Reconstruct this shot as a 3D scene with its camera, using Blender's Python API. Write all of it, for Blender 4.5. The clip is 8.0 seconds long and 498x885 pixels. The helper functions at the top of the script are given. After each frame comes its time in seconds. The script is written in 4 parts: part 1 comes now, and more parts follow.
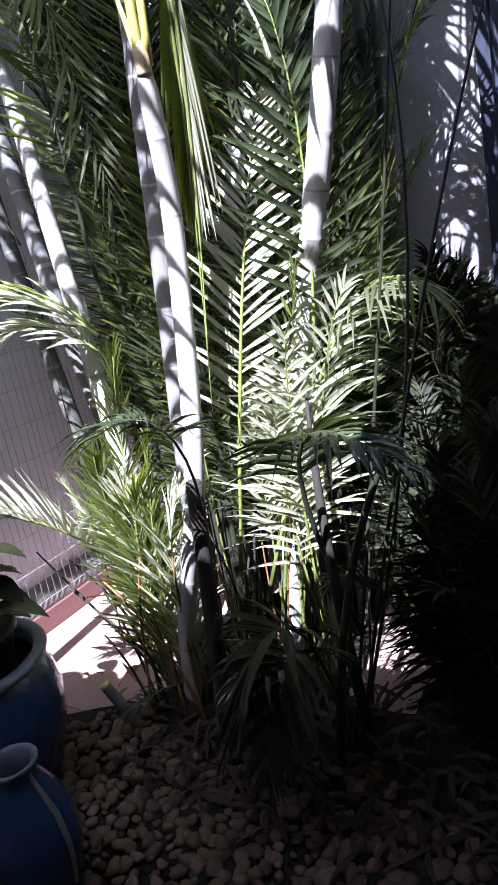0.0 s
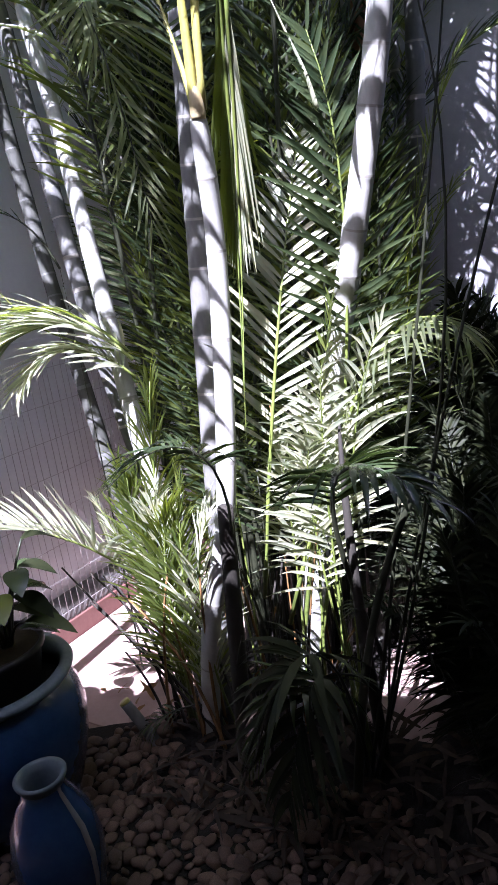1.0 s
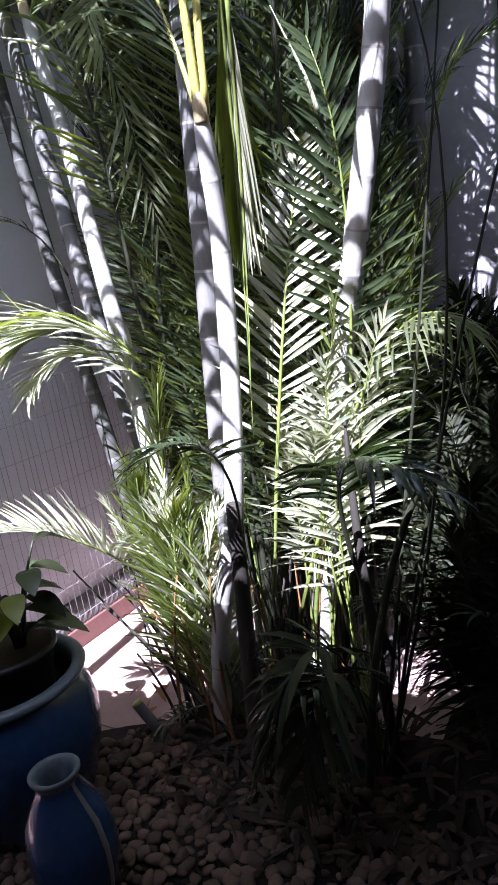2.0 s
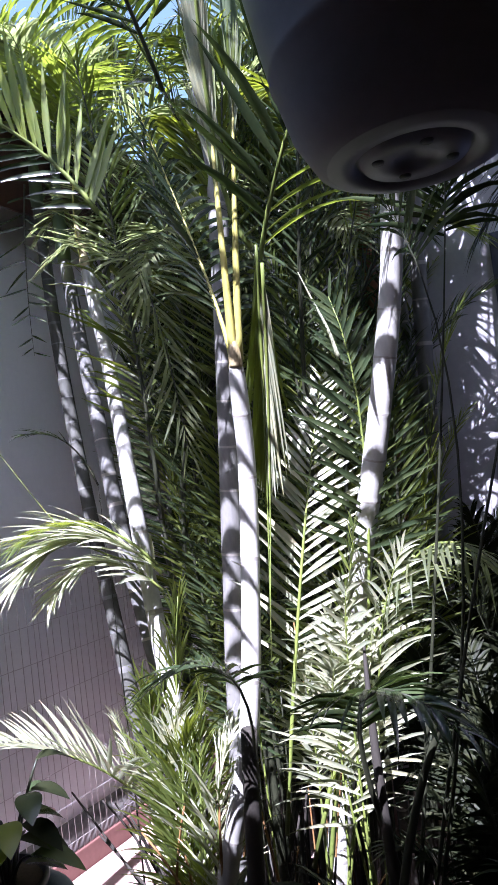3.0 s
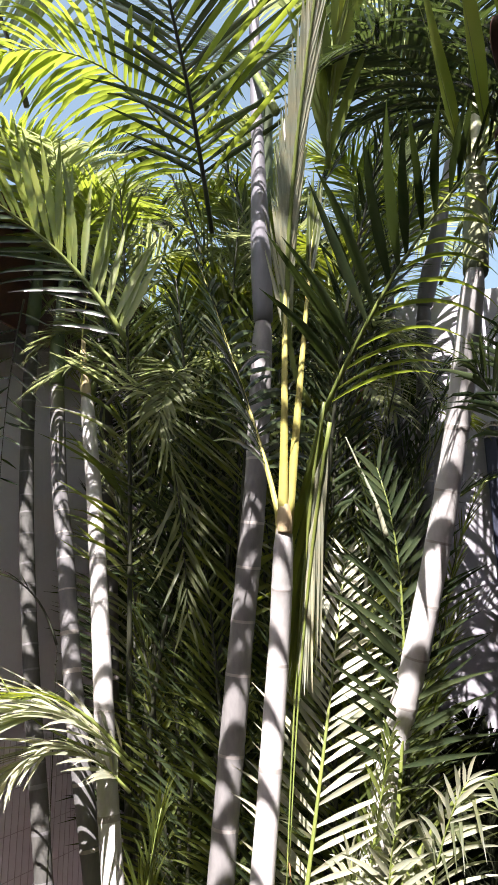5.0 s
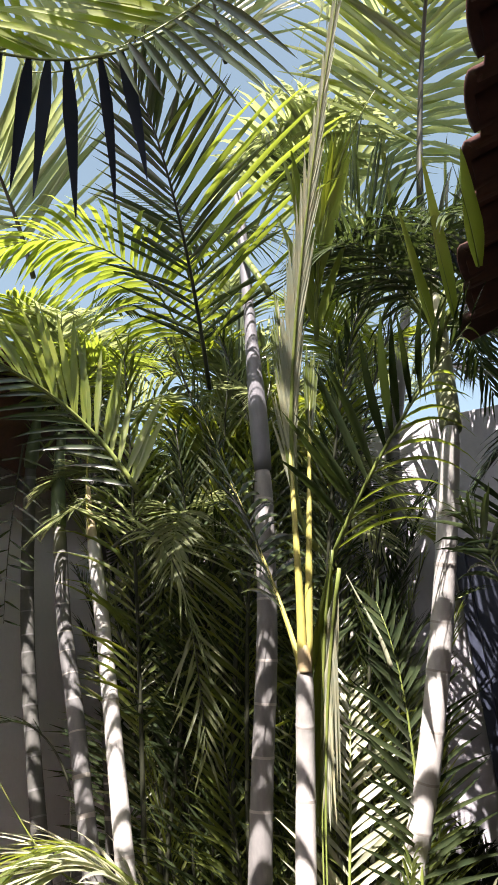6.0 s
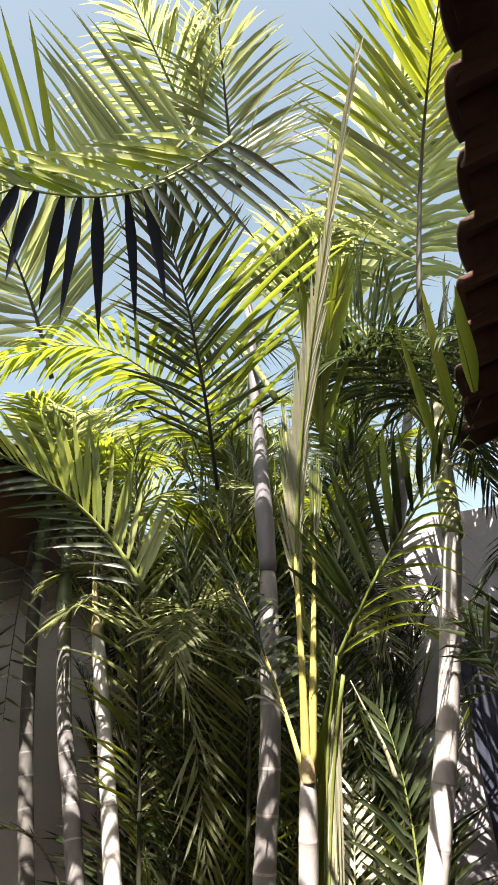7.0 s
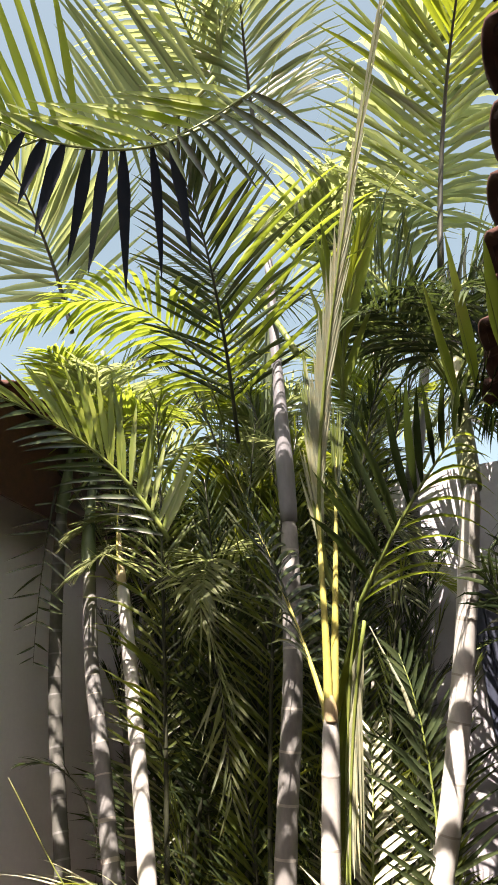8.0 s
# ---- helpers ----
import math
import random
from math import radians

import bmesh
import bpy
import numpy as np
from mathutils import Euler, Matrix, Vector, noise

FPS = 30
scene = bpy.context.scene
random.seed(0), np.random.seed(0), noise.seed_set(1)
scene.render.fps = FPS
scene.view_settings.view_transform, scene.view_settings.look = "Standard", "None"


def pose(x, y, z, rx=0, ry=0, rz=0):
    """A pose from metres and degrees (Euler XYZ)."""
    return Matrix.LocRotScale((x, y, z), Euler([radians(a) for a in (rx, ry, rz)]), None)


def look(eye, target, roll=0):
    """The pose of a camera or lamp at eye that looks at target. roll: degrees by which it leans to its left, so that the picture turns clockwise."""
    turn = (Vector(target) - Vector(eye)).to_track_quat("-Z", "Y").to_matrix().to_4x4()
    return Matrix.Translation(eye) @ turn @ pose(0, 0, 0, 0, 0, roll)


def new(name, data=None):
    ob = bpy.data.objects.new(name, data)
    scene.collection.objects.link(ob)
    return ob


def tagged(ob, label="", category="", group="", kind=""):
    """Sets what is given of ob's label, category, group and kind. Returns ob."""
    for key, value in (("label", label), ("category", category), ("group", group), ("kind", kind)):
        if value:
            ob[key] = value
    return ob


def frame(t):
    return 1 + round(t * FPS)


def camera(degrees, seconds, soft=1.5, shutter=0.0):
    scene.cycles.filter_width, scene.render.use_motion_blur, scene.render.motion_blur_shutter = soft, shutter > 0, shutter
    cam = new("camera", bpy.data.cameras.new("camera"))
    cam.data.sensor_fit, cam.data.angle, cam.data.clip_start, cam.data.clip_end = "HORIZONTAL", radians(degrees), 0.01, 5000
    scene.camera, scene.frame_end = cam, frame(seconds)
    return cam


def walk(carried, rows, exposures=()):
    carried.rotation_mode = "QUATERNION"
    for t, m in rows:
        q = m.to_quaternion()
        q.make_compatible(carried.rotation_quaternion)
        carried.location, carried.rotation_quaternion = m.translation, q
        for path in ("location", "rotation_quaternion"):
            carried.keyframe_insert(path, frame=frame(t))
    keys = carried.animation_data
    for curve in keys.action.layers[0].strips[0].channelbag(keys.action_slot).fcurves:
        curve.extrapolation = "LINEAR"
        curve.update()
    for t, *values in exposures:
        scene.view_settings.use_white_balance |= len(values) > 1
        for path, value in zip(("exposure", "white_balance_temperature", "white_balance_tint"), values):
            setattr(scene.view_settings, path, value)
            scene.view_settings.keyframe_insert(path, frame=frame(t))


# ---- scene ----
cam = camera(39.5, 8.0)

PATH = [
    (0, (2.408, 0.342, 1.417), (1.357, 1.957, 0.88), -10.6),
    (0.5, (2.379, 0.265, 1.447), (1.282, 1.875, 0.997), -8.9),
    (1, (2.376, 0.272, 1.465), (1.313, 1.896, 0.979), -8.6),
    (2.3, (2.393, 0.238, 1.433), (1.306, 1.864, 1.017), -10.0),
    (2.5, (2.393, 0.238, 1.442), (1.308, 1.884, 1.105), -9.9),
    (3, (2.403, 0.183, 1.514), (1.339, 1.874, 1.611), -7.2),
    (3.5, (2.35, 0.191, 1.55), (1.26, 1.863, 1.672), -4.3),
    (4, (2.186, 0.245, 1.533), (1.084, 1.906, 1.693), 0.3),
    (4.2, (2.139, 0.285, 1.547), (1.039, 1.936, 1.795), -0.1),
    (4.5, (2.051, 0.301, 1.56), (1.102, 2.027, 1.908), 0.5),
    (4.7, (2.027, 0.283, 1.574), (1.166, 2.036, 2.005), 0.4),
    (5.8, (1.913, 0.003, 1.658), (1.344, 1.798, 2.331), -4.6),
    (6, (1.92, -0.046, 1.671), (1.357, 1.712, 2.44), -4.8),
    (6.5, (1.924, -0.071, 1.685), (1.36, 1.628, 2.577), -4.7),
    (7, (1.941, -0.125, 1.692), (1.416, 1.533, 2.679), -3.9),
    (7.5, (1.941, -0.16, 1.685), (1.369, 1.473, 2.688), -4.1),
    (8, (1.911, -0.166, 1.675), (1.336, 1.539, 2.549), -3.5),
]
walk(cam, [(t, look(eye, target, roll)) for t, eye, target, roll in PATH],
     exposures=[(0, 2.38, 5450, 31), (2.5, 2.34, 5450, 31), (3.5, 2.18, 5480, 34), (4.5, 2.10, 6150, 30), (5.8, 2.02, 6750, 25), (6.5, 2.03, 6950, 26), (7, 2.22, 7250, 26), (7.5, 2.19, 7450, 25), (8, 2.16, 7450, 25)])

# ---- light ----
SUN_TRAVEL = Vector((-0.110, 0.70, -1.0)).normalized()

sun_data = bpy.data.lights.new("sun", "SUN")
sun_data.energy, sun_data.angle, sun_data.color = 5.0, radians(0.30), (1.0, 0.975, 0.94)
sun = new("sun", sun_data)
sun.matrix_world = look((0, 0, 0), SUN_TRAVEL)
sun.location = (1.0, -6.0, 9.0)

world = bpy.data.worlds.new("sky")
scene.world = world
world.use_nodes = True
sky = world.node_tree.nodes.new("ShaderNodeTexSky")
sky.sky_type, sky.sun_disc = "NISHITA", False
sky.sun_elevation = math.asin(-SUN_TRAVEL.z)
sky.sun_rotation = math.atan2(-SUN_TRAVEL.x, -SUN_TRAVEL.y)
sky.altitude, sky.air_density, sky.dust_density, sky.ozone_density = 200, 1.0, 3.0, 1.0
backing = world.node_tree.nodes["Background"]
backing.inputs["Strength"].default_value = 0.074
haze = world.node_tree.nodes.new("ShaderNodeHueSaturation")
haze.inputs["Hue"].default_value, haze.inputs["Saturation"].default_value = 0.455, 0.80
world.node_tree.links.new(sky.outputs[0], haze.inputs["Color"])
world.node_tree.links.new(haze.outputs[0], backing.inputs["Color"])


# ---- materials ----
def material(name):
    m = bpy.data.materials.new(name)
    m.use_nodes = True
    nt = m.node_tree
    return m, nt, nt.nodes["Principled BSDF"], nt.nodes["Material Output"]


def node(nt, kind, **inputs):
    n = nt.nodes.new(kind)
    for key, value in inputs.items():
        n.inputs[key].default_value = value
    return n


def ramp(nt, source, stops):
    r = nt.nodes.new("ShaderNodeValToRGB")
    while len(r.color_ramp.elements) < len(stops):
        r.color_ramp.elements.new(0.5)
    for e, (at, col) in zip(r.color_ramp.elements, stops):
        e.position, e.color = at, (*col, 1)
    nt.links.new(source, r.inputs[0])
    return r


def mixed(nt, fac, a, b, blend="MIX"):
    m = nt.nodes.new("ShaderNodeMix")
    m.data_type, m.blend_type = "RGBA", blend
    for sock, v in ((m.inputs[0], fac), (m.inputs[6], a), (m.inputs[7], b)):
        if isinstance(v, bpy.types.NodeSocket):
            nt.links.new(v, sock)
        else:
            sock.default_value = v if isinstance(v, float) else (*v, 1)
    return m.outputs[2]


def noise_of(nt, scale, detail=4.0, rough=0.6, stretch=None, space="Object"):
    co = nt.nodes.new("ShaderNodeTexCoord")
    n = node(nt, "ShaderNodeTexNoise", Scale=scale, Detail=detail, Roughness=rough)
    if stretch:
        mp = nt.nodes.new("ShaderNodeMapping")
        mp.inputs["Scale"].default_value = stretch
        nt.links.new(co.outputs[space], mp.inputs[0])
        nt.links.new(mp.outputs[0], n.inputs["Vector"])
    else:
        nt.links.new(co.outputs[space], n.inputs["Vector"])
    return n.outputs["Fac"]


def bumped(nt, bsdf, height, strength=0.3, distance=0.004):
    b = node(nt, "ShaderNodeBump", Strength=strength, Distance=distance)
    nt.links.new(height, b.inputs["Height"])
    nt.links.new(b.outputs[0], bsdf.inputs["Normal"])


def surface(name, dark, light, scale=6.0, fine=60.0, rough=0.7, bump=0.3, distance=0.003, stretch=None, metal=0.0, island=0.0, coat=0.0, spec=0.5):
    """A two-scale surface between two colours, with fine relief."""
    m, nt, bsdf, _ = material(name)
    big = noise_of(nt, scale, 5.0, 0.65, stretch)
    small = noise_of(nt, fine, 3.0, 0.6, stretch)
    r = ramp(nt, big, ((0.28, dark), (0.72, light)))
    col = mixed(nt, 0.35, r.outputs[0], ramp(nt, small, ((0.3, dark), (0.7, light))).outputs[0])
    if island:
        info = nt.nodes.new("ShaderNodeObjectInfo")
        geo = nt.nodes.new("ShaderNodeNewGeometry")
        add = nt.nodes.new("ShaderNodeMath")
        add.operation = "ADD"
        nt.links.new(info.outputs["Random"], add.inputs[0])
        nt.links.new(geo.outputs["Random Per Island"], add.inputs[1])
        half = nt.nodes.new("ShaderNodeMath")
        half.operation = "FRACT"
        nt.links.new(add.outputs[0], half.inputs[0])
        hsv = nt.nodes.new("ShaderNodeHueSaturation")
        rng = node(nt, "ShaderNodeMapRange")
        rng.inputs["To Min"].default_value, rng.inputs["To Max"].default_value = 1 - island, 1 + island
        nt.links.new(half.outputs[0], rng.inputs["Value"])
        nt.links.new(rng.outputs[0], hsv.inputs["Value"])
        nt.links.new(col, hsv.inputs["Color"])
        col = hsv.outputs[0]
    nt.links.new(col, bsdf.inputs["Base Color"])
    bsdf.inputs["Roughness"].default_value = rough
    bsdf.inputs["Metallic"].default_value = metal
    bsdf.inputs["Coat Weight"].default_value = coat
    bsdf.inputs["Specular IOR Level"].default_value = spec
    bumped(nt, bsdf, small, bump, distance)
    return m


def leaf(name, deep, fresh, through_col, gloss=0.38, clear=0.42, shine=0.75):
    """A thin leaf: glossy above, and light comes through it."""
    m, nt, bsdf, out = material(name)
    geo = nt.nodes.new("ShaderNodeNewGeometry")
    info = nt.nodes.new("ShaderNodeObjectInfo")
    both = nt.nodes.new("ShaderNodeMath")
    both.operation = "ADD"
    nt.links.new(geo.outputs["Random Per Island"], both.inputs[0])
    nt.links.new(info.outputs["Random"], both.inputs[1])
    chance = nt.nodes.new("ShaderNodeMath")
    chance.operation = "FRACT"
    nt.links.new(both.outputs[0], chance.inputs[0])
    r = ramp(nt, chance.outputs[0], ((0.0, deep), (0.8, fresh), (1.0, (fresh[0] * 1.2, fresh[1] * 1.12, fresh[2]))))
    n = noise_of(nt, 35.0, 3.0, 0.6)
    col = mixed(nt, ramp(nt, n, ((0.4, (0, 0, 0)), (0.75, (0.45, 0.45, 0.45)))).outputs[0], r.outputs[0], (fresh[0] * 1.3, fresh[1], fresh[2] * 0.7))
    nt.links.new(col, bsdf.inputs["Base Color"])
    bsdf.inputs["Roughness"].default_value = gloss
    bsdf.inputs["Specular IOR Level"].default_value = shine
    tr = nt.nodes.new("ShaderNodeBsdfTranslucent")
    hsv = nt.nodes.new("ShaderNodeHueSaturation")
    vary = node(nt, "ShaderNodeMapRange")
    vary.inputs["To Min"].default_value, vary.inputs["To Max"].default_value = 0.6, 1.25
    nt.links.new(chance.outputs[0], vary.inputs["Value"])
    nt.links.new(vary.outputs[0], hsv.inputs["Value"])
    hsv.inputs["Color"].default_value = (*through_col, 1)
    nt.links.new(hsv.outputs[0], tr.inputs["Color"])
    mix = nt.nodes.new("ShaderNodeMixShader")
    mix.inputs[0].default_value = clear
    nt.links.new(bsdf.outputs[0], mix.inputs[1])
    nt.links.new(tr.outputs[0], mix.inputs[2])
    nt.links.new(mix.outputs[0], out.inputs["Surface"])
    fine = noise_of(nt, 180.0, 2.0, 0.5)
    bumped(nt, bsdf, fine, 0.15, 0.001)
    return m


LEAF_DEEP = leaf("leaf_deep", (0.017, 0.031, 0.014), (0.052, 0.078, 0.036), (0.10, 0.155, 0.030), 0.27, 0.17)
LEAF_FRESH = leaf("leaf_fresh", (0.050, 0.082, 0.022), (0.100, 0.135, 0.040), (0.34, 0.42, 0.025), 0.32, 0.42)
# brighter, yellower copy of the fresh leaf; sunlight is put into its colour
LEAF_LIME_LIT = leaf("leaf_lime_lit", (0.11, 0.16, 0.022), (0.21, 0.27, 0.050), (0.40, 0.52, 0.050), 0.36, 0.42)
LEAF_HIGH = leaf("leaf_high", (0.060, 0.080, 0.038), (0.125, 0.150, 0.085), (0.42, 0.50, 0.19), 0.40, 0.46, 0.4)
# dark navy leaf with shade put into its base colour
LEAF_NAVY_SHADE = leaf("leaf_navy_shade", (0.008, 0.012, 0.020), (0.020, 0.027, 0.040), (0.02, 0.03, 0.02), 0.5, 0.10, 0.12)
# pale new leaves, and low leaves with sunlight put into their base colour
LEAF_PALE_LIT = leaf("leaf_pale_lit", (0.27, 0.31, 0.21), (0.48, 0.52, 0.37), (0.40, 0.47, 0.20), 0.36, 0.28)
# darker, matte copy of the deep leaf, with shade put into its colour
LEAF_DARK_SHADE = leaf("leaf_dark_shade", (0.010, 0.015, 0.008), (0.024, 0.031, 0.014), (0.02, 0.03, 0.01), 0.55, 0.10, 0.15)
STALK = surface("stalk", (0.09, 0.14, 0.03), (0.22, 0.26, 0.06), 9, 90, 0.45, 0.2, 0.001)
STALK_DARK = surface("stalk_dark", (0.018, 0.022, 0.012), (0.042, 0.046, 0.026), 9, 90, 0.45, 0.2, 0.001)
LEAF_BASE = surface("leaf_base", (0.30, 0.22, 0.09), (0.52, 0.46, 0.28), 9, 80, 0.6, 0.3, 0.002, (1, 1, 0.25))
STALK_YELLOW = surface("stalk_yellow", (0.30, 0.29, 0.06), (0.50, 0.46, 0.13), 7, 80, 0.45, 0.15, 0.001)
BLOOM = surface("trunk_bloom", (0.34, 0.35, 0.31), (0.62, 0.61, 0.56), 5, 70, 0.62, 0.25, 0.0015, (1, 1, 0.35))
TRUNK_GREY = surface("trunk_grey", (0.085, 0.09, 0.085), (0.20, 0.20, 0.185), 6, 70, 0.65, 0.3, 0.002, (1, 1, 0.4))
# darker copy of the trunk bloom, with shade put into its colour
TRUNK_BLOOM_SHADE = surface("trunk_bloom_shade", (0.11, 0.115, 0.105), (0.26, 0.255, 0.235), 6, 70, 0.65, 0.3, 0.002, (1, 1, 0.4))
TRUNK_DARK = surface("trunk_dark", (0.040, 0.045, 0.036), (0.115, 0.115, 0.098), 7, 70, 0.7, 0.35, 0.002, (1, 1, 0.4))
DEAD_WOOD = surface("dead_wood", (0.014, 0.012, 0.009), (0.045, 0.040, 0.030), 8, 80, 0.85, 0.4, 0.002, (1, 1, 0.3))
SCAR = surface("ring_scar", (0.25, 0.24, 0.20), (0.42, 0.40, 0.35), 12, 90, 0.8, 0.4, 0.002)
SHEATH = surface("sheath", (0.05, 0.085, 0.04), (0.115, 0.155, 0.08), 5, 60, 0.5, 0.15, 0.001, (1, 1, 0.2))
SHEATH_GREY = surface("sheath_grey", (0.12, 0.125, 0.13), (0.24, 0.24, 0.245), 5, 60, 0.5, 0.15, 0.001, (1, 1, 0.2))
SHEATH_OLIVE = surface("sheath_olive", (0.13, 0.15, 0.065), (0.25, 0.27, 0.13), 5, 60, 0.5, 0.15, 0.001, (1, 1, 0.2))
FIBRE = surface("fibre", (0.10, 0.05, 0.018), (0.34, 0.19, 0.06), 14, 110, 0.85, 0.5, 0.002, (1, 1, 0.15))
LITTER = surface("dead_leaf", (0.012, 0.008, 0.005), (0.055, 0.036, 0.020), 14, 110, 0.85, 0.4, 0.002, island=0.4)
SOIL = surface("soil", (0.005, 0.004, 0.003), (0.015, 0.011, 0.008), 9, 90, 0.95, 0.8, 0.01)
PAINT = surface("wall_paint", (0.70, 0.70, 0.72), (0.80, 0.80, 0.81), 1.3, 45, 0.85, 0.25, 0.0015)
PAINT_LOW = surface("wall_paint_low", (0.56, 0.56, 0.58), (0.66, 0.66, 0.68), 1.6, 45, 0.85, 0.3, 0.0015)
# white wall paint greyed to put more shade into the boundary wall
BOUNDARY_SHADE_PAINT = surface("boundary_shade_paint", (0.36, 0.36, 0.38), (0.48, 0.48, 0.49), 1.4, 45, 0.88, 0.3, 0.002)
HOUSE_PAINT = surface("house_paint", (0.16, 0.10, 0.07), (0.25, 0.17, 0.12), 1.6, 45, 0.85, 0.3, 0.0015)
CEMENT = surface("cement", (0.15, 0.145, 0.14), (0.26, 0.25, 0.235), 4, 60, 0.9, 0.5, 0.003)
RED_PAINT = surface("red_floor_paint", (0.13, 0.058, 0.050), (0.21, 0.105, 0.092), 3, 50, 0.6, 0.25, 0.0015)
RED_FLOOR = surface("red_floor", (0.42, 0.29, 0.255), (0.54, 0.39, 0.35), 2.2, 45, 0.65, 0.3, 0.002, island=0.06)
WIRE_DARK = surface("weathered_wire", (0.34, 0.335, 0.335), (0.46, 0.45, 0.445), 20, 120, 0.6, 0.1, 0.0005, metal=0.3)
WOOD = surface("dark_timber", (0.030, 0.012, 0.007), (0.085, 0.032, 0.018), 6, 80, 0.6, 0.3, 0.002, (0.3, 4, 4))
TILE = surface("clay_tile", (0.045, 0.019, 0.014), (0.12, 0.046, 0.032), 8, 70, 0.85, 0.4, 0.002, island=0.2)
GLAZE = surface("blue_glaze", (0.010, 0.032, 0.090), (0.030, 0.078, 0.180), 4, 40, 0.22, 0.12, 0.0015, coat=0.4)
RIM_GLAZE = surface("worn_glaze", (0.06, 0.09, 0.12), (0.16, 0.19, 0.21), 8, 70, 0.4, 0.25, 0.0015)
VASE_BAND = surface("grey_glaze", (0.15, 0.16, 0.16), (0.27, 0.27, 0.26), 8, 70, 0.4, 0.25, 0.0015)
BLACK_PLASTIC = surface("black_plastic", (0.012, 0.012, 0.013), (0.028, 0.028, 0.03), 9, 70, 0.5, 0.1, 0.0006)
GREY_PLASTIC = surface("grey_plastic", (0.11, 0.11, 0.125), (0.17, 0.17, 0.19), 5, 60, 0.42, 0.1, 0.0006)
STONE = surface("pebble_stone", (0.050, 0.031, 0.022), (0.165, 0.105, 0.070), 9, 90, 0.75, 0.35, 0.002, island=0.35)
ORANGE_WOOD = surface("varnished_post", (0.17, 0.06, 0.02), (0.30, 0.13, 0.05), 5, 60, 0.5, 0.2, 0.001, (1, 1, 0.2))
BLUE_PAINT = surface("dark_blue_paint", (0.012, 0.018, 0.032), (0.03, 0.04, 0.065), 5, 60, 0.5, 0.15, 0.001)


# ---- building helpers ----
def mesh_of(name, verts, faces, mats, smooth=True, index=None):
    me = bpy.data.meshes.new(name)
    me.from_pydata(verts, [], faces)
    for m in mats if isinstance(mats, (list, tuple)) else [mats]:
        me.materials.append(m)
    if smooth:
        me.polygons.foreach_set("use_smooth", [True] * len(me.polygons))
    if index:
        me.polygons.foreach_set("material_index", index)
    me.update()
    return me


def part(name, me, parent=None, label="", m=None):
    ob = new(name, me)
    ob.parent = parent
    if m is not None:
        ob.matrix_basis = m
    return tagged(ob, label)


def thing(name, at, label, category, group="", kind=""):
    ob = new(name)
    ob.location = at
    ob.empty_display_size = 0.05
    return tagged(ob, label, category, group, kind)


def box_geo(x0, x1, y0, y1, z0, z1, bevel=0.0):
    bm = bmesh.new()
    bmesh.ops.create_cube(bm, size=1)
    for v in bm.verts:
        v.co = (x0 + (v.co.x + 0.5) * (x1 - x0), y0 + (v.co.y + 0.5) * (y1 - y0), z0 + (v.co.z + 0.5) * (z1 - z0))
    if bevel:
        bmesh.ops.bevel(bm, geom=bm.edges[:], offset=bevel, segments=2, affect="EDGES", profile=0.6)
    return bm


def from_bm(name, bm, mat, smooth=False):
    me = bpy.data.meshes.new(name)
    bm.to_mesh(me)
    bm.free()
    me.materials.append(mat)
    if smooth:
        me.polygons.foreach_set("use_smooth", [True] * len(me.polygons))
    return me


def box(name, x0, x1, y0, y1, z0, z1, mat, bevel=0.004, parent=None, m=None):
    return part(name, from_bm(name, box_geo(x0, x1, y0, y1, z0, z1, bevel), mat), parent, m=m)


def lathe(profile, segs=40):
    """Turn a profile of (radius, height) about z."""
    verts, faces = [], []
    for r, z in profile:
        for k in range(segs):
            a = 2 * math.pi * k / segs
            verts.append((r * math.cos(a), r * math.sin(a), z))
    for i in range(len(profile) - 1):
        for k in range(segs):
            j = (k + 1) % segs
            faces.append((i * segs + k, i * segs + j, (i + 1) * segs + j, (i + 1) * segs + k))
    return verts, faces


def curve3(a, b, c):
    """A curve through three places: its point and heading at s."""
    a, b, c = Vector(a), Vector(b), Vector(c)
    k = b * 2 - (a + c) * 0.5

    def at(s):
        return a * (1 - s) ** 2 + k * (2 * s * (1 - s)) + c * s * s, ((k - a) * (1 - s) + (c - k) * s).normalized()
    return at


def poly(places):
    """A smooth line through several places."""
    ps = [Vector(p) for p in places]
    ps = [ps[0] * 2 - ps[1]] + ps + [ps[-1] * 2 - ps[-2]]
    n = len(ps) - 3

    def at(s):
        u = min(max(s, 0), 1) * n
        i = min(int(u), n - 1)
        t = u - i
        p0, p1, p2, p3 = ps[i:i + 4]
        pos = 0.5 * ((2 * p1) + (p2 - p0) * t + (2 * p0 - 5 * p1 + 4 * p2 - p3) * t * t + (3 * p1 - p0 - 3 * p2 + p3) * t ** 3)
        d = (p2 - p0) + (2 * p0 - 5 * p1 + 4 * p2 - p3) * (2 * t) + (3 * p1 - p0 - 3 * p2 + p3) * (3 * t * t)
        return pos, d.normalized()
    return at


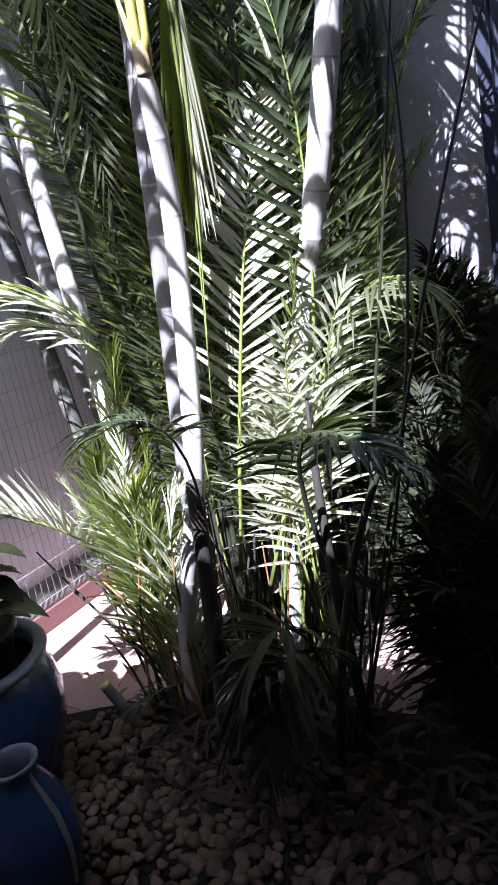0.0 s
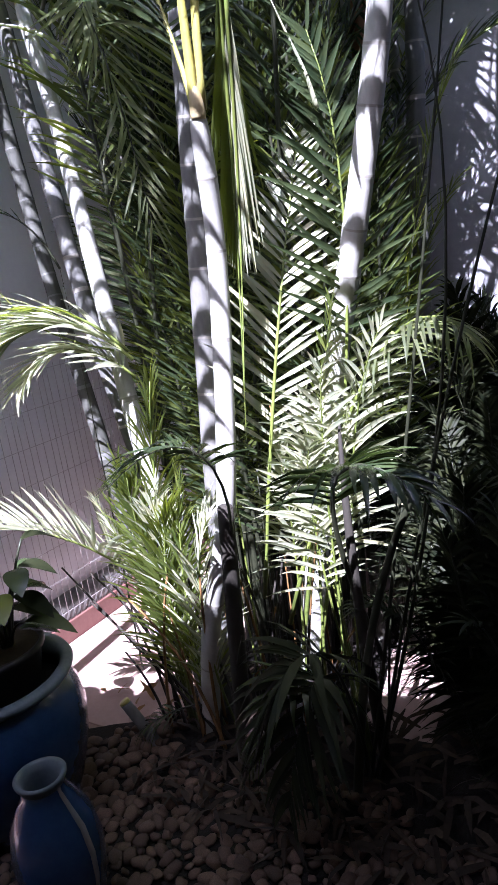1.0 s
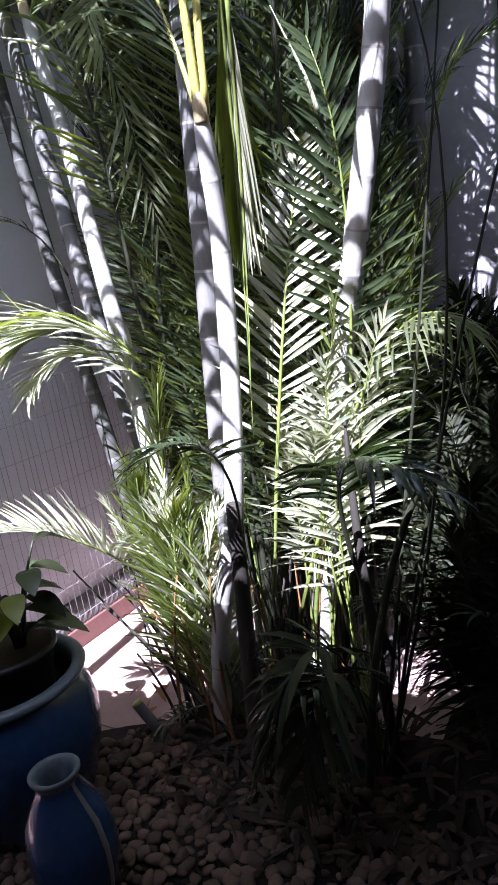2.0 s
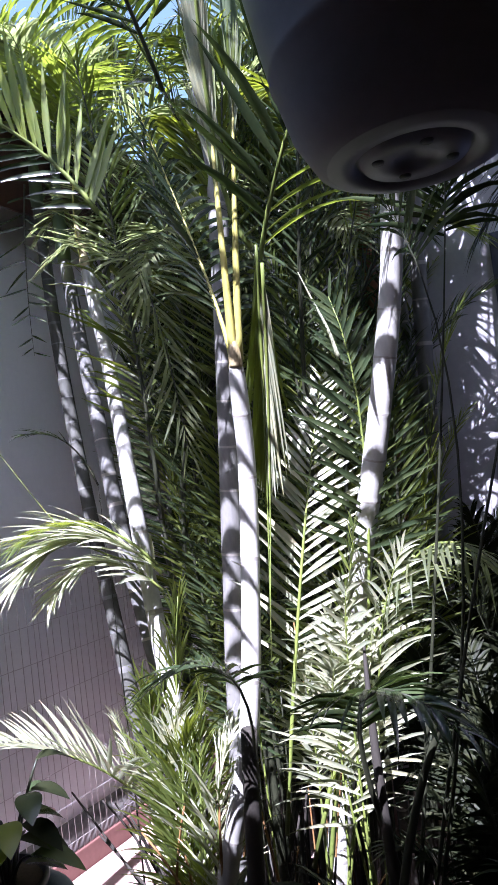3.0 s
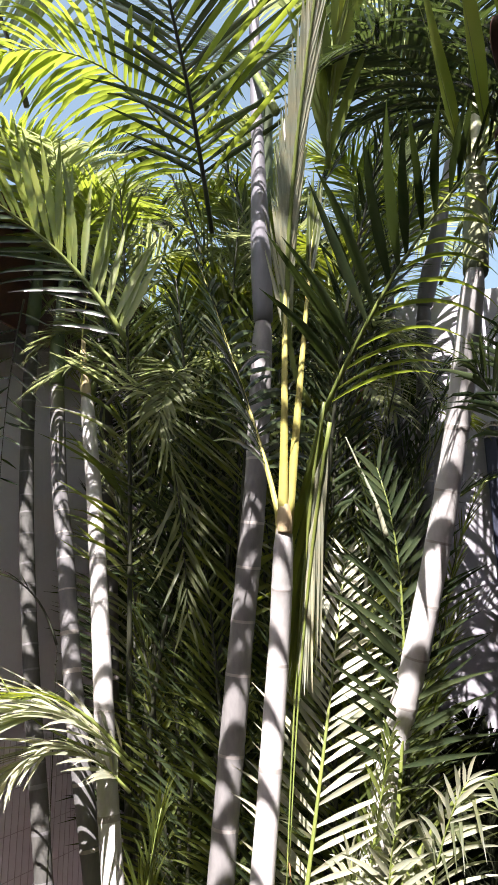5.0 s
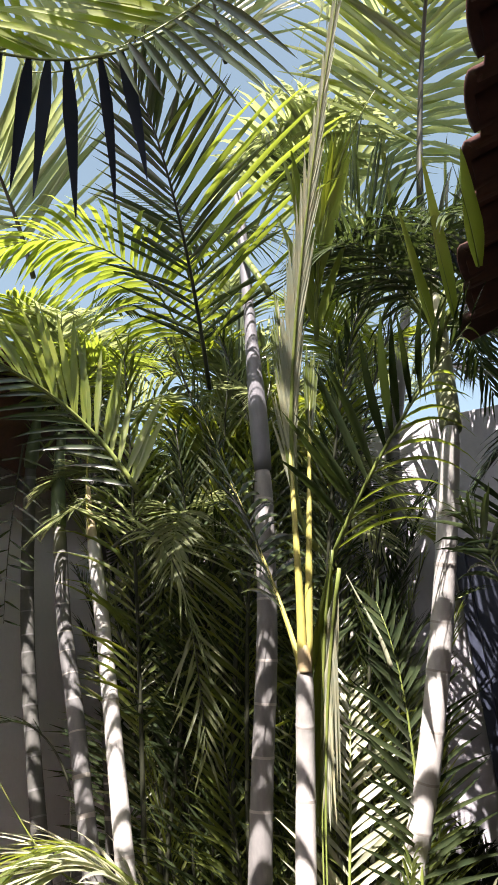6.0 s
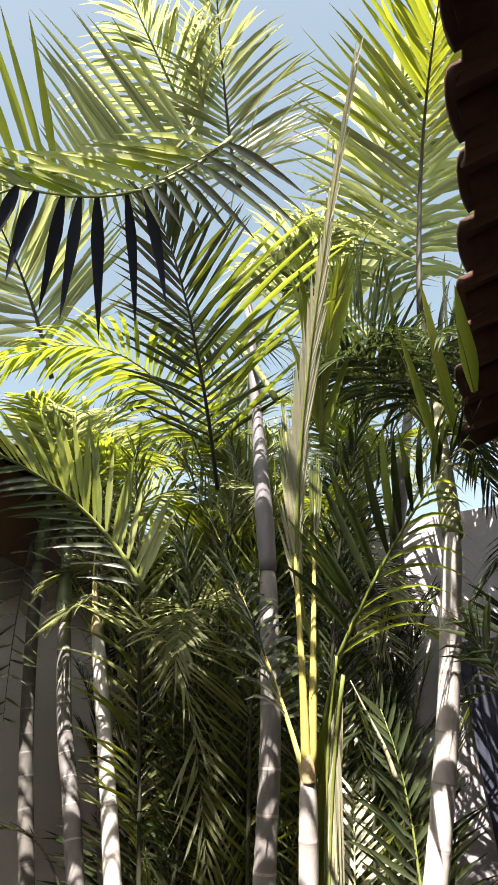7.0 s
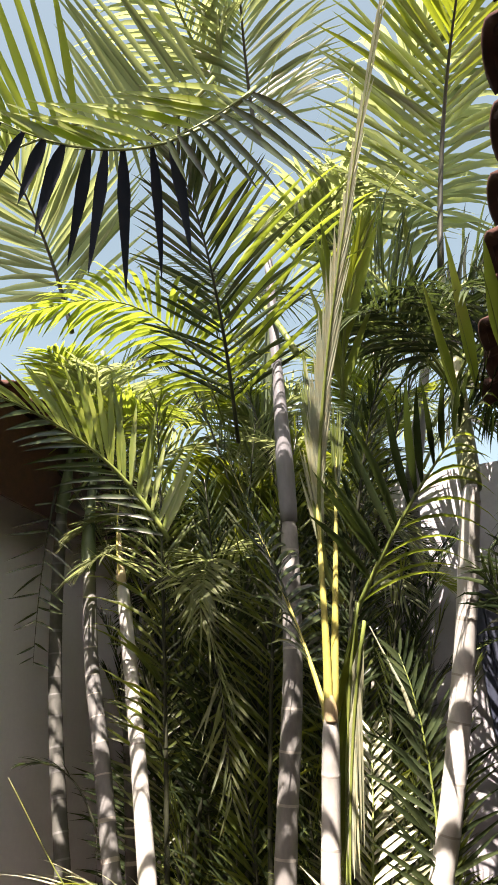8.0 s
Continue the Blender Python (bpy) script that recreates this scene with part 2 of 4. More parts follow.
def tube(at, radius, rings, sides=8, flat=1.0, s0=0.0, s1=1.0):
    """A tube along a curve; radius(s) in metres."""
    verts, faces = [], []
    for i in range(rings + 1):
        s = s0 + (s1 - s0) * i / rings
        p, d = at(s)
        u = d.cross(Vector((0.31, 0.95, 0.05))).normalized()
        v = d.cross(u)
        r = radius(s)
        for k in range(sides):
            a = 2 * math.pi * k / sides
            verts.append(p + u * (math.cos(a) * r) + v * (math.sin(a) * r * flat))
    for i in range(rings):
        for k in range(sides):
            j = (k + 1) % sides
            faces.append((i * sides + k, i * sides + j, (i + 1) * sides + j, (i + 1) * sides + k))
    faces.append(tuple(range(sides))[::-1])
    faces.append(tuple(rings * sides + k for k in range(sides)))
    return verts, faces


# ---- the setting ----
ground = part("ground", from_bm("ground", box_geo(-60, 60, -60, 60, -0.40, -0.045), CEMENT))
tagged(ground, "grey bare ground under the courtyard", "ground", kind="structure")

WALL_TOP = 3.06
wall_left = box("wall_west", -0.22, 0.0, -3.0, 3.29, -0.05, 2.98, PAINT, 0.003)
tagged(wall_left, "white painted house wall in shade under the eave", "wall", kind="structure")
wall_low = box("wall_west_band", 0.0, 0.006, -3.0, 3.30, -0.04, 1.30, PAINT_LOW, 0.0)
tagged(wall_low, "greyish painted lower band of the house wall", "wall", kind="structure")
wall_back = box("wall_north", -0.22, 6.0, 3.30, 3.50, -0.05, WALL_TOP, BOUNDARY_SHADE_PAINT, 0.003)
tagged(wall_back, "white boundary wall with leaf shadows in the sun", "wall", kind="structure")

kerb = box("kerb", 0.010, 0.10, -2.0, 3.29, -0.04, 0.085, RED_PAINT, 0.006)
tagged(kerb, "low red painted kerb along the foot of the wall", "kerb", kind="structure")
skirt_verts, skirt_faces = tube(lambda s: (Vector((0.0, -2.0 + 5.25 * s, 0.09)), Vector((0, 1, 0))), lambda s: 0.085, 6, 14)
cement_fillet = part("cement_fillet", mesh_of("cement_fillet", skirt_verts, skirt_faces, CEMENT))
tagged(cement_fillet, "rounded grey cement fillet at the wall's foot", "fillet", kind="structure")

# house axes: the two veranda roofs are turned a little against the left house
TURN = pose(2.06, 0.83, 0.0, 0, 0, 3.5)


def barrel_tile(name, length=0.42, r=0.066, thick=0.013, segs=8):
    verts, faces = [], []
    for x, k in ((0.0, 1.0), (length, 0.84)):
        for rr in (r * k, r * k - thick):
            for i in range(segs + 1):
                a = math.pi * i / segs
                verts.append((x, math.cos(a) * rr, math.sin(a) * rr * 0.6))
    n = segs + 1
    for i in range(segs):
        faces += [(i, i + 1, 2 * n + i + 1, 2 * n + i), (n + i + 1, n + i, 3 * n + i, 3 * n + i + 1), (i + 1, i, n + i, n + i + 1), (2 * n + i, 2 * n + i + 1, 3 * n + i + 1, 3 * n + i)]
    faces += [(0, 2 * n, 3 * n, n), (n - 1, 2 * n - 1, 4 * n - 1, 3 * n - 1)]
    return mesh_of(name, verts, faces, TILE)


TILE_MESH = barrel_tile("tile")


def roof(name, place, width, depth, slope, label, rows=4, step=0.155, board=0.12):
    """A tiled veranda roof: its eave runs along local y from 0 to width at local x = 0, and it rises towards +x."""
    top = thing(name, (0, 0, 0), label, "roof", kind="structure")
    top.matrix_basis = place
    tilt = pose(0, 0, 0, 0, -slope, 0)
    boards = box("boarding", 0.05, depth, 0.0, width, -0.035, -0.005, WOOD, 0.003, top, tilt)
    tagged(boards, "dark reddish timber boarding")
    n = int(width / 0.55)
    for k in range(n + 1):
        y = 0.04 + k * (width - 0.08) / max(n, 1)
        box("rafter", 0.04, depth - 0.02, y - 0.03, y + 0.03, -0.135, -0.036, WOOD, 0.006, top, tilt)
    box("fascia", 0.02, 0.048, 0.0, width, -board, -0.004, WOOD, 0.004, top, tilt)
    count = int(width / step)
    for row in range(rows):
        for k in range(count + 1):
            y = 0.09 + k * (width - 0.18) / count
            jit = random.uniform(-0.012, 0.012)
            part("tile", TILE_MESH, top, m=tilt @ pose(-0.06 + row * 0.36 + jit, y, 0.018 + 0.012 * (row % 2), 0, -2.5, random.uniform(-1.5, 1.5)))
            if k < count:
                part("tile", TILE_MESH, top, m=tilt @ pose(-0.045 + row * 0.36 + jit, y + step / 2, 0.058, 180, 2.5, random.uniform(-1.5, 1.5)))
    return top


random.seed(4)
# eave of the left house, over its wall
roof("roof_west", pose(0.32, 3.29, 3.03, 0, 0, 180), 6.1, 1.9, 17, "clay tiled eave with a deep dark timber fascia over the white wall", 2, board=0.33)
# veranda roof beside the camera, and the one behind it
roof("roof_east", TURN @ pose(0.06, -2.6, 2.60), 3.52, 2.6, 16, "dark clay tiled veranda roof with a scalloped eave", 3)
roof("roof_south", pose(0.28, -0.40, 2.90, 0, 0, -74), 2.05, 2.4, 16, "dark clay tiled veranda roof over the entrance", 2)


house_east = box("wall_east", 1.25, 1.45, -3.6, 2.9, -0.05, 3.3, HOUSE_PAINT, 0.003, None, TURN)
tagged(house_east, "painted house wall under the veranda roof", "wall", kind="structure")
house_south = box("wall_south", -2.6, 1.25, -3.0, -2.8, -0.05, 3.3, HOUSE_PAINT, 0.003, None, TURN)
tagged(house_south, "painted house wall behind the veranda", "wall", kind="structure")


# ---- palms ----
UP = Vector((0, 0, 1))
rng = random.Random(11)


def leaflets(at, length, pairs, width, droop=0.35, lift=18, roll=0.0, start=0.2, wide=(72, 24), one_side=0, segs=4, jitter=1.0, stop=1.0, sides=((1, 1), (1, 1)), flat=None):
    """Folded leaflets on both sides of a midrib curve, hanging by their weight."""
    made = []
    for i in range(pairs):
        s = start + (stop - start) * (i + 0.5) / pairs
        for side in (-1, 1):
            if one_side and side != one_side:
                continue
            u = min(max(s + rng.uniform(-0.4, 0.4) * (stop - start) / pairs, 0), 1)
            root, d = at(u)
            across = d.cross(Vector(flat)) if flat else d.cross(UP)
            if across.length < 0.15:
                across = d.cross(Vector((0.6, -0.8, 0)))
            across.normalize()
            nrm = across.cross(d).normalized()
            turn = Matrix.Rotation(radians(roll), 3, d)
            across, nrm = turn @ across, turn @ nrm
            q = (s - start) / (stop - start)
            full = length * (0.62 + 0.38 * math.sin(math.pi * min(q * 1.15 + 0.15, 1))) * (1 - 0.45 * q ** 3) * rng.uniform(1 - 0.12 * jitter, 1 + 0.08 * jitter) * sides[side > 0][0]
            ang = radians(wide[0] + (wide[1] - wide[0]) * q + rng.uniform(-7, 7) * jitter)
            lf = radians(lift + rng.uniform(-10, 10) * jitter)
            way = (d * math.cos(ang) + across * (side * math.sin(ang) * math.cos(lf)) + nrm * (math.sin(ang) * math.sin(lf))).normalized()
            face = nrm - way * nrm.dot(way)
            if face.length < 0.05:
                face = across
            face = (face.normalized() + across * rng.uniform(-0.45, 0.45) * jitter).normalized()
            flank = way.cross(face).normalized()
            w0 = width * sides[side > 0][1] * rng.uniform(0.85, 1.12) * (1 - 0.35 * q ** 4)
            sag = droop * rng.uniform(0.75, 1.3)
            bend = rng.uniform(-0.08, 0.08) * jitter
            verts, faces, n = [], [], 0
            for k in range(segs + 1):
                t = k / segs
                mid = root + way * (full * t * (1 - 0.25 * sag * t * t)) - UP * (full * sag * t * t) + flank * (full * bend * t * t)
                w = w0 * (0.30 + 0.70 * math.sin(math.pi * min(t * 1.35 + 0.02, 0.5) )) * max(0.0, 1 - max(0, t - 0.35) / 0.65) ** 0.75
                if k == segs:
                    verts.append(mid)
                else:
                    verts += [mid + flank * (w * 0.5) + face * (w * 0.17), mid, mid - flank * (w * 0.5) + face * (w * 0.17)]
            for k in range(segs - 1):
                a = n + 3 * k
                faces += [(a, a + 1, a + 4, a + 3), (a + 1, a + 2, a + 5, a + 4)]
            a = n + 3 * (segs - 1)
            faces += [(a, a + 1, a + 3), (a + 1, a + 2, a + 3)]
            made.append((verts, faces, side))
    return made


leaf_count = {}


def frond(palm, a, b, c, length=0.30, pairs=34, width=0.020, mat=None, stalk=None, thick=0.007, single=True, **k):
    """A feather leaf whose midrib runs through three places; its leaflets are pieces of their own, or one blade."""
    o = palm.location
    at = curve3(Vector(a) - o, Vector(b) - o, Vector(c) - o)
    v, f = tube(at, lambda s: thick * (1 - 0.82 * s), 12, 6, 0.75)
    rib = part("frond", mesh_of("frond", v, f, stalk or STALK), palm)
    made = leaflets(at, length, pairs, width, **k)
    used = leaf_count.get(palm.name, 0)
    if single and used + len(made) <= 300:
        leaf_count[palm.name] = used + len(made)
        for v, f, side in made:
            part("leaflet", mesh_of("leaflet", v, f, mat[side > 0] if isinstance(mat, tuple) else mat or LEAF_DEEP), rib)
    else:
        v, f = [], []
        for lv, lf, side in made:
            n = len(v)
            v += lv
            f += [tuple(n + i for i in q) for q in lf]
        part("leaf_blade", mesh_of("leaf_blade", v, f, mat[0] if isinstance(mat, tuple) else mat or LEAF_DEEP), rib)
    return rib


def stem(palm, places, r0, r1, mat, rings=0.105, scar=SCAR):
    """A ringed cane through several places."""
    o = palm.location
    at = poly([Vector(p) - o for p in places])
    total = sum((Vector(places[i + 1]) - Vector(places[i])).length for i in range(len(places) - 1))
    n = max(6, int(total / 0.0075))
    marks = [rng.uniform(0.02, rings)]
    while marks[-1] < total:
        marks.append(marks[-1] + rings * rng.uniform(0.75, 1.25))

    def radius(s):
        near = min(abs(s * total - m) for m in marks)
        neck = max(0.0, s * total - total + 0.09) / 0.09
        return (r0 + (r1 - r0) * s) * (1 - 0.32 * neck * neck) * (1 + 0.035 * math.exp(-(near / 0.008) ** 2) + 0.012 * math.sin(s * 37))
    v, f = tube(at, radius, n, 16)
    index = []
    for i in range(n):
        near = min(abs((i + 0.5) / n * total - m) for m in marks)
        index += [1 if near < 0.0045 else 0] * 16
    part("trunk", mesh_of("trunk", v, f, [mat, scar], index=index + [0, 0]), palm)


def sheath(palm, places, r0, r1, mat, label=""):
    o = palm.location
    at = poly([Vector(p) - o for p in places])
    v, f = tube(at, lambda s: (r0 + (r1 - r0) * s) * (1 + 0.25 * math.sin(math.pi * min(1, s * 1.6))), 18, 14)
    return part("crownshaft", mesh_of("crownshaft", v, f, mat), palm, label)


def crown(palm, top, count, reach, az=0.0, rise=(75, 15), sag=0.5, spread=360, mats=None, length=0.30, pairs=32, width=0.02, stalk=None, keep=(1.0, 1.0), **k):
    """Arching fronds all round the top of a cane."""
    top = Vector(top)
    for i in range(count):
        a = radians(az + (spread * (i + 0.5) / count if spread < 360 else i * 137.5) + rng.uniform(-12, 12))
        e = radians(rise[0] + (rise[1] - rise[0]) * i / max(1, count - 1) + rng.uniform(-5, 5))
        way = Vector((math.cos(a) * math.cos(e), math.sin(a) * math.cos(e), math.sin(e)))
        flat = Vector((math.cos(a), math.sin(a), 0))
        for bent in (way, flat):
            bent.x *= keep[0] if bent.x < 0 else 1
            bent.x *= keep[2] if bent.x > 0 and len(keep) > 2 else 1
            bent.y *= keep[1] if bent.y < 0 else 1
        r = reach * rng.uniform(0.85, 1.12)
        mid = top + way * (r * 0.52) - UP * (0.06 * sag * r)
        tip = top + way * (r * 0.86) + flat * (0.12 * r) - UP * (sag * r * (0.25 + 0.5 * math.cos(e)))
        frond(palm, top, mid, tip, length * rng.uniform(0.85, 1.1), pairs, width, mats[i % len(mats)] if mats else LEAF_DEEP, stalk, 0.004 + 0.003 * reach, False, **k)


def palm_at(base, label, name="palm"):
    return thing(name, base, label, "palm", "palm clump")


# the white cane with two yellow stalks
p1 = palm_at((1.06, 1.80, 0.0), "palm cane with white waxy bloom and yellow leaf stalks")
stem(p1, [(1.06, 1.80, 0.0), (1.20, 1.714, 0.45), (1.354, 1.678, 0.87), (1.417, 1.715, 1.471), (1.470, 1.650, 1.81)], 0.031, 0.022, BLOOM, 0.22)
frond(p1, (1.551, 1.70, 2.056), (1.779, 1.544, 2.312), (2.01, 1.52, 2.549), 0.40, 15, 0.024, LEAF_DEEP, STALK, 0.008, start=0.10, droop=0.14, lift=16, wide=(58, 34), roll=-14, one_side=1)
frond(p1, (1.551, 1.70, 2.056), (1.779, 1.544, 2.312), (2.01, 1.52, 2.549), 0.45, 14, 0.011, LEAF_LIME_LIT, STALK, 0.004, start=0.0, droop=0.40, lift=30, wide=(54, 44), roll=-14, one_side=-1, jitter=0.5, segs=7)
frond(p1, (1.462, 1.655, 1.80), (1.488, 1.63, 2.147), (1.50, 1.64, 2.75), 0.40, 16, 0.013, LEAF_FRESH, STALK_YELLOW, 0.015, start=0.55, droop=0.0, wide=(4, 2), lift=3, jitter=0.3)
frond(p1, (1.475, 1.66, 1.81), (1.520, 1.65, 2.150), (1.56, 1.66, 2.52), 0.30, 8, 0.013, LEAF_FRESH, STALK_YELLOW, 0.0145, start=0.75, droop=0.0, wide=(3, 2), lift=3, jitter=0.3)
frond(p1, (1.52, 1.72, 2.10), (1.547, 1.55, 2.55), (1.94, 1.10, 3.55), 0.28, 50, 0.012, LEAF_PALE_LIT, STALK, 0.010, start=0.20, droop=0.0, wide=(7, 5), lift=2, flat=(0.35, -0.90, 0.10), jitter=0.3)
frond(p1, (1.455, 1.65, 1.79), (1.40, 1.68, 2.02), (1.20, 1.72, 2.60), 0.32, 26, 0.016, LEAF_DEEP, STALK_YELLOW, 0.010, start=0.4)
for k in range(2):
    x = 1.572 + 0.012 * k
    frond(p1, (x, 1.648, 2.078 - 0.05 * k), (x - 0.112, 1.767, 1.624), (x - 0.146, 1.713, 1.04 + 0.1 * k), 0.46, 16, 0.013, (LEAF_FRESH, LEAF_PALE_LIT)[k], STALK, 0.006, start=0.02, stop=0.55, wide=(7, 3), droop=0.0, lift=3, roll=50 * k, jitter=0.35)

sheath(p1, [(1.470, 1.650, 1.79), (1.472, 1.650, 1.85), (1.478, 1.650, 1.92)], 0.0165, 0.006, LEAF_BASE, "tan leaf bases")

# the cane that crosses behind it, its white bloom greyed to carry shade
p2 = palm_at((1.09, 1.88, 0.0), "tall palm cane with its bloom greyed for dappled shade")
stem(p2, [(1.09, 1.88, 0.0), (1.162, 1.857, 0.5), (1.208, 1.865, 1.01), (1.259, 1.869, 1.5), (1.325, 1.84, 1.95), (1.343, 1.873, 2.42)], 0.035, 0.028, TRUNK_BLOOM_SHADE, 0.15)
sheath(p2, [(1.343, 1.873, 2.41), (1.359, 1.822, 2.76), (1.376, 1.769, 3.396)], 0.027, 0.015, SHEATH_GREY)
# arching leaf; its hanging leaflets are coloured dark navy to stand in for shade
frond(p2, (1.629, 0.964, 3.242), (1.353, 0.857, 3.012), (1.10, 0.64, 2.985), 0.27, 9, 0.030, LEAF_NAVY_SHADE, STALK, 0.008, start=0.38, droop=0.30, lift=-10, flat=(0.61, -0.59, -0.45), wide=(84, 70), one_side=-1, jitter=0.5, segs=6)
frond(p2, (1.635, 0.970, 3.252), (1.353, 0.862, 3.020), (1.05, 0.62, 2.985), 0.34, 16, 0.028, LEAF_LIME_LIT, STALK, 0.004, start=0.05, droop=0.15, lift=20, flat=(0.45, -0.85, -0.05), wide=(50, 18), one_side=1, jitter=0.6, segs=6)
frond(p2, (1.62, 0.968, 3.236), (1.50, 0.91, 3.10), (1.40, 0.87, 3.03), 0.28, 9, 0.026, LEAF_DEEP, STALK, 0.004, start=0.05, droop=0.1, lift=10, flat=(0.61, -0.59, -0.45), wide=(120, 95), one_side=-1, jitter=0.6, segs=6)
# second leaflet set on the dark frond's rib, coloured as its sunlit tips
frond(p2, (1.180, 1.885, 2.734), (1.281, 1.448, 3.096), (1.285, 1.173, 3.334), 0.84, 12, 0.0185, LEAF_LIME_LIT, STALK_DARK, 0.004, start=0.10, stop=0.74, droop=0.24, lift=0, flat=(0.35, -0.90, 0.10), wide=(42, 55), one_side=1, segs=9, jitter=0.5)
frond(p2, (1.590, 1.72, 2.72), (1.70, 1.56, 3.05), (1.90, 1.40, 3.25), 0.44, 8, 0.032, (LEAF_FRESH, LEAF_LIME_LIT), STALK, 0.009, start=0.0, stop=0.6, wide=(13, 5), droop=0.03, lift=5, flat=(0.35, -0.90, 0.10))
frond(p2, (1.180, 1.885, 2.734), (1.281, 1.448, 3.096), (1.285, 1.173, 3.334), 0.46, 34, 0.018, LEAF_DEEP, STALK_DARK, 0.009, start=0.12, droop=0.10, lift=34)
frond(p2, (1.47, 1.68, 2.9), (1.20, 1.95, 3.45), (0.95, 2.25, 3.6), 0.50, 44, 0.022, LEAF_DEEP, STALK, 0.012, start=0.25, droop=0.4, single=False)

# the bright leaning cane
p3 = palm_at((1.326, 1.975, 0.0), "leaning white palm cane with banded leaf shadows")
stem(p3, [(1.326, 1.975, 0.0), (1.459, 1.988, 0.70), (1.572, 2.00, 1.20), (1.702, 1.955, 1.60), (1.813, 1.915, 2.0), (1.913, 1.79, 2.40)], 0.036, 0.028, BLOOM, 0.18)
sheath(p3, [(1.913, 1.79, 2.39), (1.925, 1.92, 2.65), (1.95, 1.97, 3.0), (1.962, 1.965, 3.3)], 0.029, 0.012, SHEATH_OLIVE, "olive green crownshaft")
frond(p3, (1.93, 1.93, 2.75), (2.25, 1.75, 2.98), (2.55, 1.55, 2.72), 0.36, 36, 0.018, LEAF_DEEP, STALK, 0.010, start=0.2, droop=0.4)
frond(p3, (1.95, 2.00, 2.88), (2.16, 2.16, 3.06), (2.40, 2.30, 2.80), 0.36, 40, 0.016, LEAF_DEEP, STALK, 0.010, start=0.1, droop=0.35, single=False)
frond(p3, (1.95, 2.02, 2.88), (2.02, 2.36, 3.08), (2.10, 2.72, 2.86), 0.38, 40, 0.016, LEAF_DEEP, STALK, 0.010, start=0.1, droop=0.35, single=False)
frond(p3, (1.92, 1.95, 2.80), (1.76, 1.86, 3.22), (1.55, 1.78, 3.45), 0.42, 36, 0.020, LEAF_DEEP, STALK, 0.011, start=0.2, droop=0.3, single=False)
frond(p3, (1.92, 1.95, 2.78), (2.12, 1.98, 3.15), (2.32, 2.05, 3.20), 0.42, 36, 0.020, LEAF_DEEP, STALK, 0.011, start=0.2, droop=0.3, single=False)
crown(p3, (1.92, 1.95, 2.80), 9, 0.62, 165, (60, -12), 0.55, spread=230, mats=[LEAF_DEEP], length=0.34, pairs=30, width=0.014, start=0.15, droop=0.35)

# broad fresh leaflets beside the eave
for a, b in (((1.923, 1.498, 2.502), (1.879, 1.278, 2.746)), ((1.975, 1.49, 2.542), (1.95, 1.242, 2.845)), ((2.018, 1.07, 2.40), (2.004, 0.94, 2.55))):
    a, b = Vector(a), Vector(b)
    frond(p3, a, a.lerp(b, 0.5) + Vector((0.004, 0, 0.008)), b, (b - a).length * 1.2, 1, 0.036, LEAF_LIME_LIT, STALK, 0.002, start=0.0, stop=0.03, wide=(1, 1), lift=0, droop=0.0, flat=(0.3, -0.9, 0.2), one_side=1, segs=8, jitter=0.1)

# a palm under the veranda's edge
p10 = palm_at((2.62, 2.05, 0.0), "palm in the shade beside the veranda")
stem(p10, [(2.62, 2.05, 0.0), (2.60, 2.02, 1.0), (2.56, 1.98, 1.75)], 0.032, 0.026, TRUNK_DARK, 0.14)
sheath(p10, [(2.56, 1.98, 1.74), (2.55, 1.97, 1.95), (2.53, 1.95, 2.15)], 0.027, 0.010, SHEATH)
for k in range(3):
    frond(p10, (2.53, 1.95, 2.10), (2.26 + 0.02 * k, 1.76 + 0.12 * k, 2.36 - 0.05 * (k % 3)), (1.96 + 0.04 * k, 1.66 + 0.15 * k, 2.20 - 0.08 * (k % 3)), 0.34, 30, 0.018, LEAF_DEEP, STALK_DARK, 0.010, start=0.2, droop=0.35, single=False)

# the left group of canes
p4 = palm_at((1.015, 1.88, 0.0), "white palm cane with a yellow ringed neck")
stem(p4, [(1.015, 1.88, 0.0), (0.933, 1.911, 0.60), (0.844, 1.945, 1.10), (0.770, 1.976, 1.625), (0.713, 2.0, 2.0), (0.676, 1.986, 2.335)], 0.034, 0.022, BLOOM, 0.20)
frond(p4, (0.676, 1.986, 2.32), (0.650, 1.985, 2.55), (0.60, 2.12, 3.0), 0.26, 12, 0.014, LEAF_DEEP, STALK_YELLOW, 0.006, start=0.78, droop=0.3)
frond(p4, (0.976, 1.752, 2.375), (0.779, 1.537, 2.672), (0.64, 1.06, 2.69), 0.40, 31, 0.025, LEAF_LIME_LIT, STALK, 0.010, start=0.0, droop=0.12, lift=0, flat=(0.30, -0.87, 0.25), wide=(50, 30), one_side=1, jitter=0.6, segs=6)
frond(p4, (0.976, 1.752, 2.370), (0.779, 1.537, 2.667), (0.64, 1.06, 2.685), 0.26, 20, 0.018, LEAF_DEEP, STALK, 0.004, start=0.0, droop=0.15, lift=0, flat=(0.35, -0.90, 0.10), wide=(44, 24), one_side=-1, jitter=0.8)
frond(p4, (1.097, 1.975, 2.866), (0.992, 1.563, 3.131), (0.576, 1.40, 3.116), 0.40, 44, 0.019, LEAF_LIME_LIT, STALK, 0.005, start=0.1, droop=0.45)
frond(p4, (0.74, 2.0, 2.28), (1.02, 1.86, 2.20), (1.10, 1.90, 1.62), 0.36, 40, 0.013, LEAF_HIGH, STALK_DARK, 0.008, start=0.12, droop=0.12, single=False)
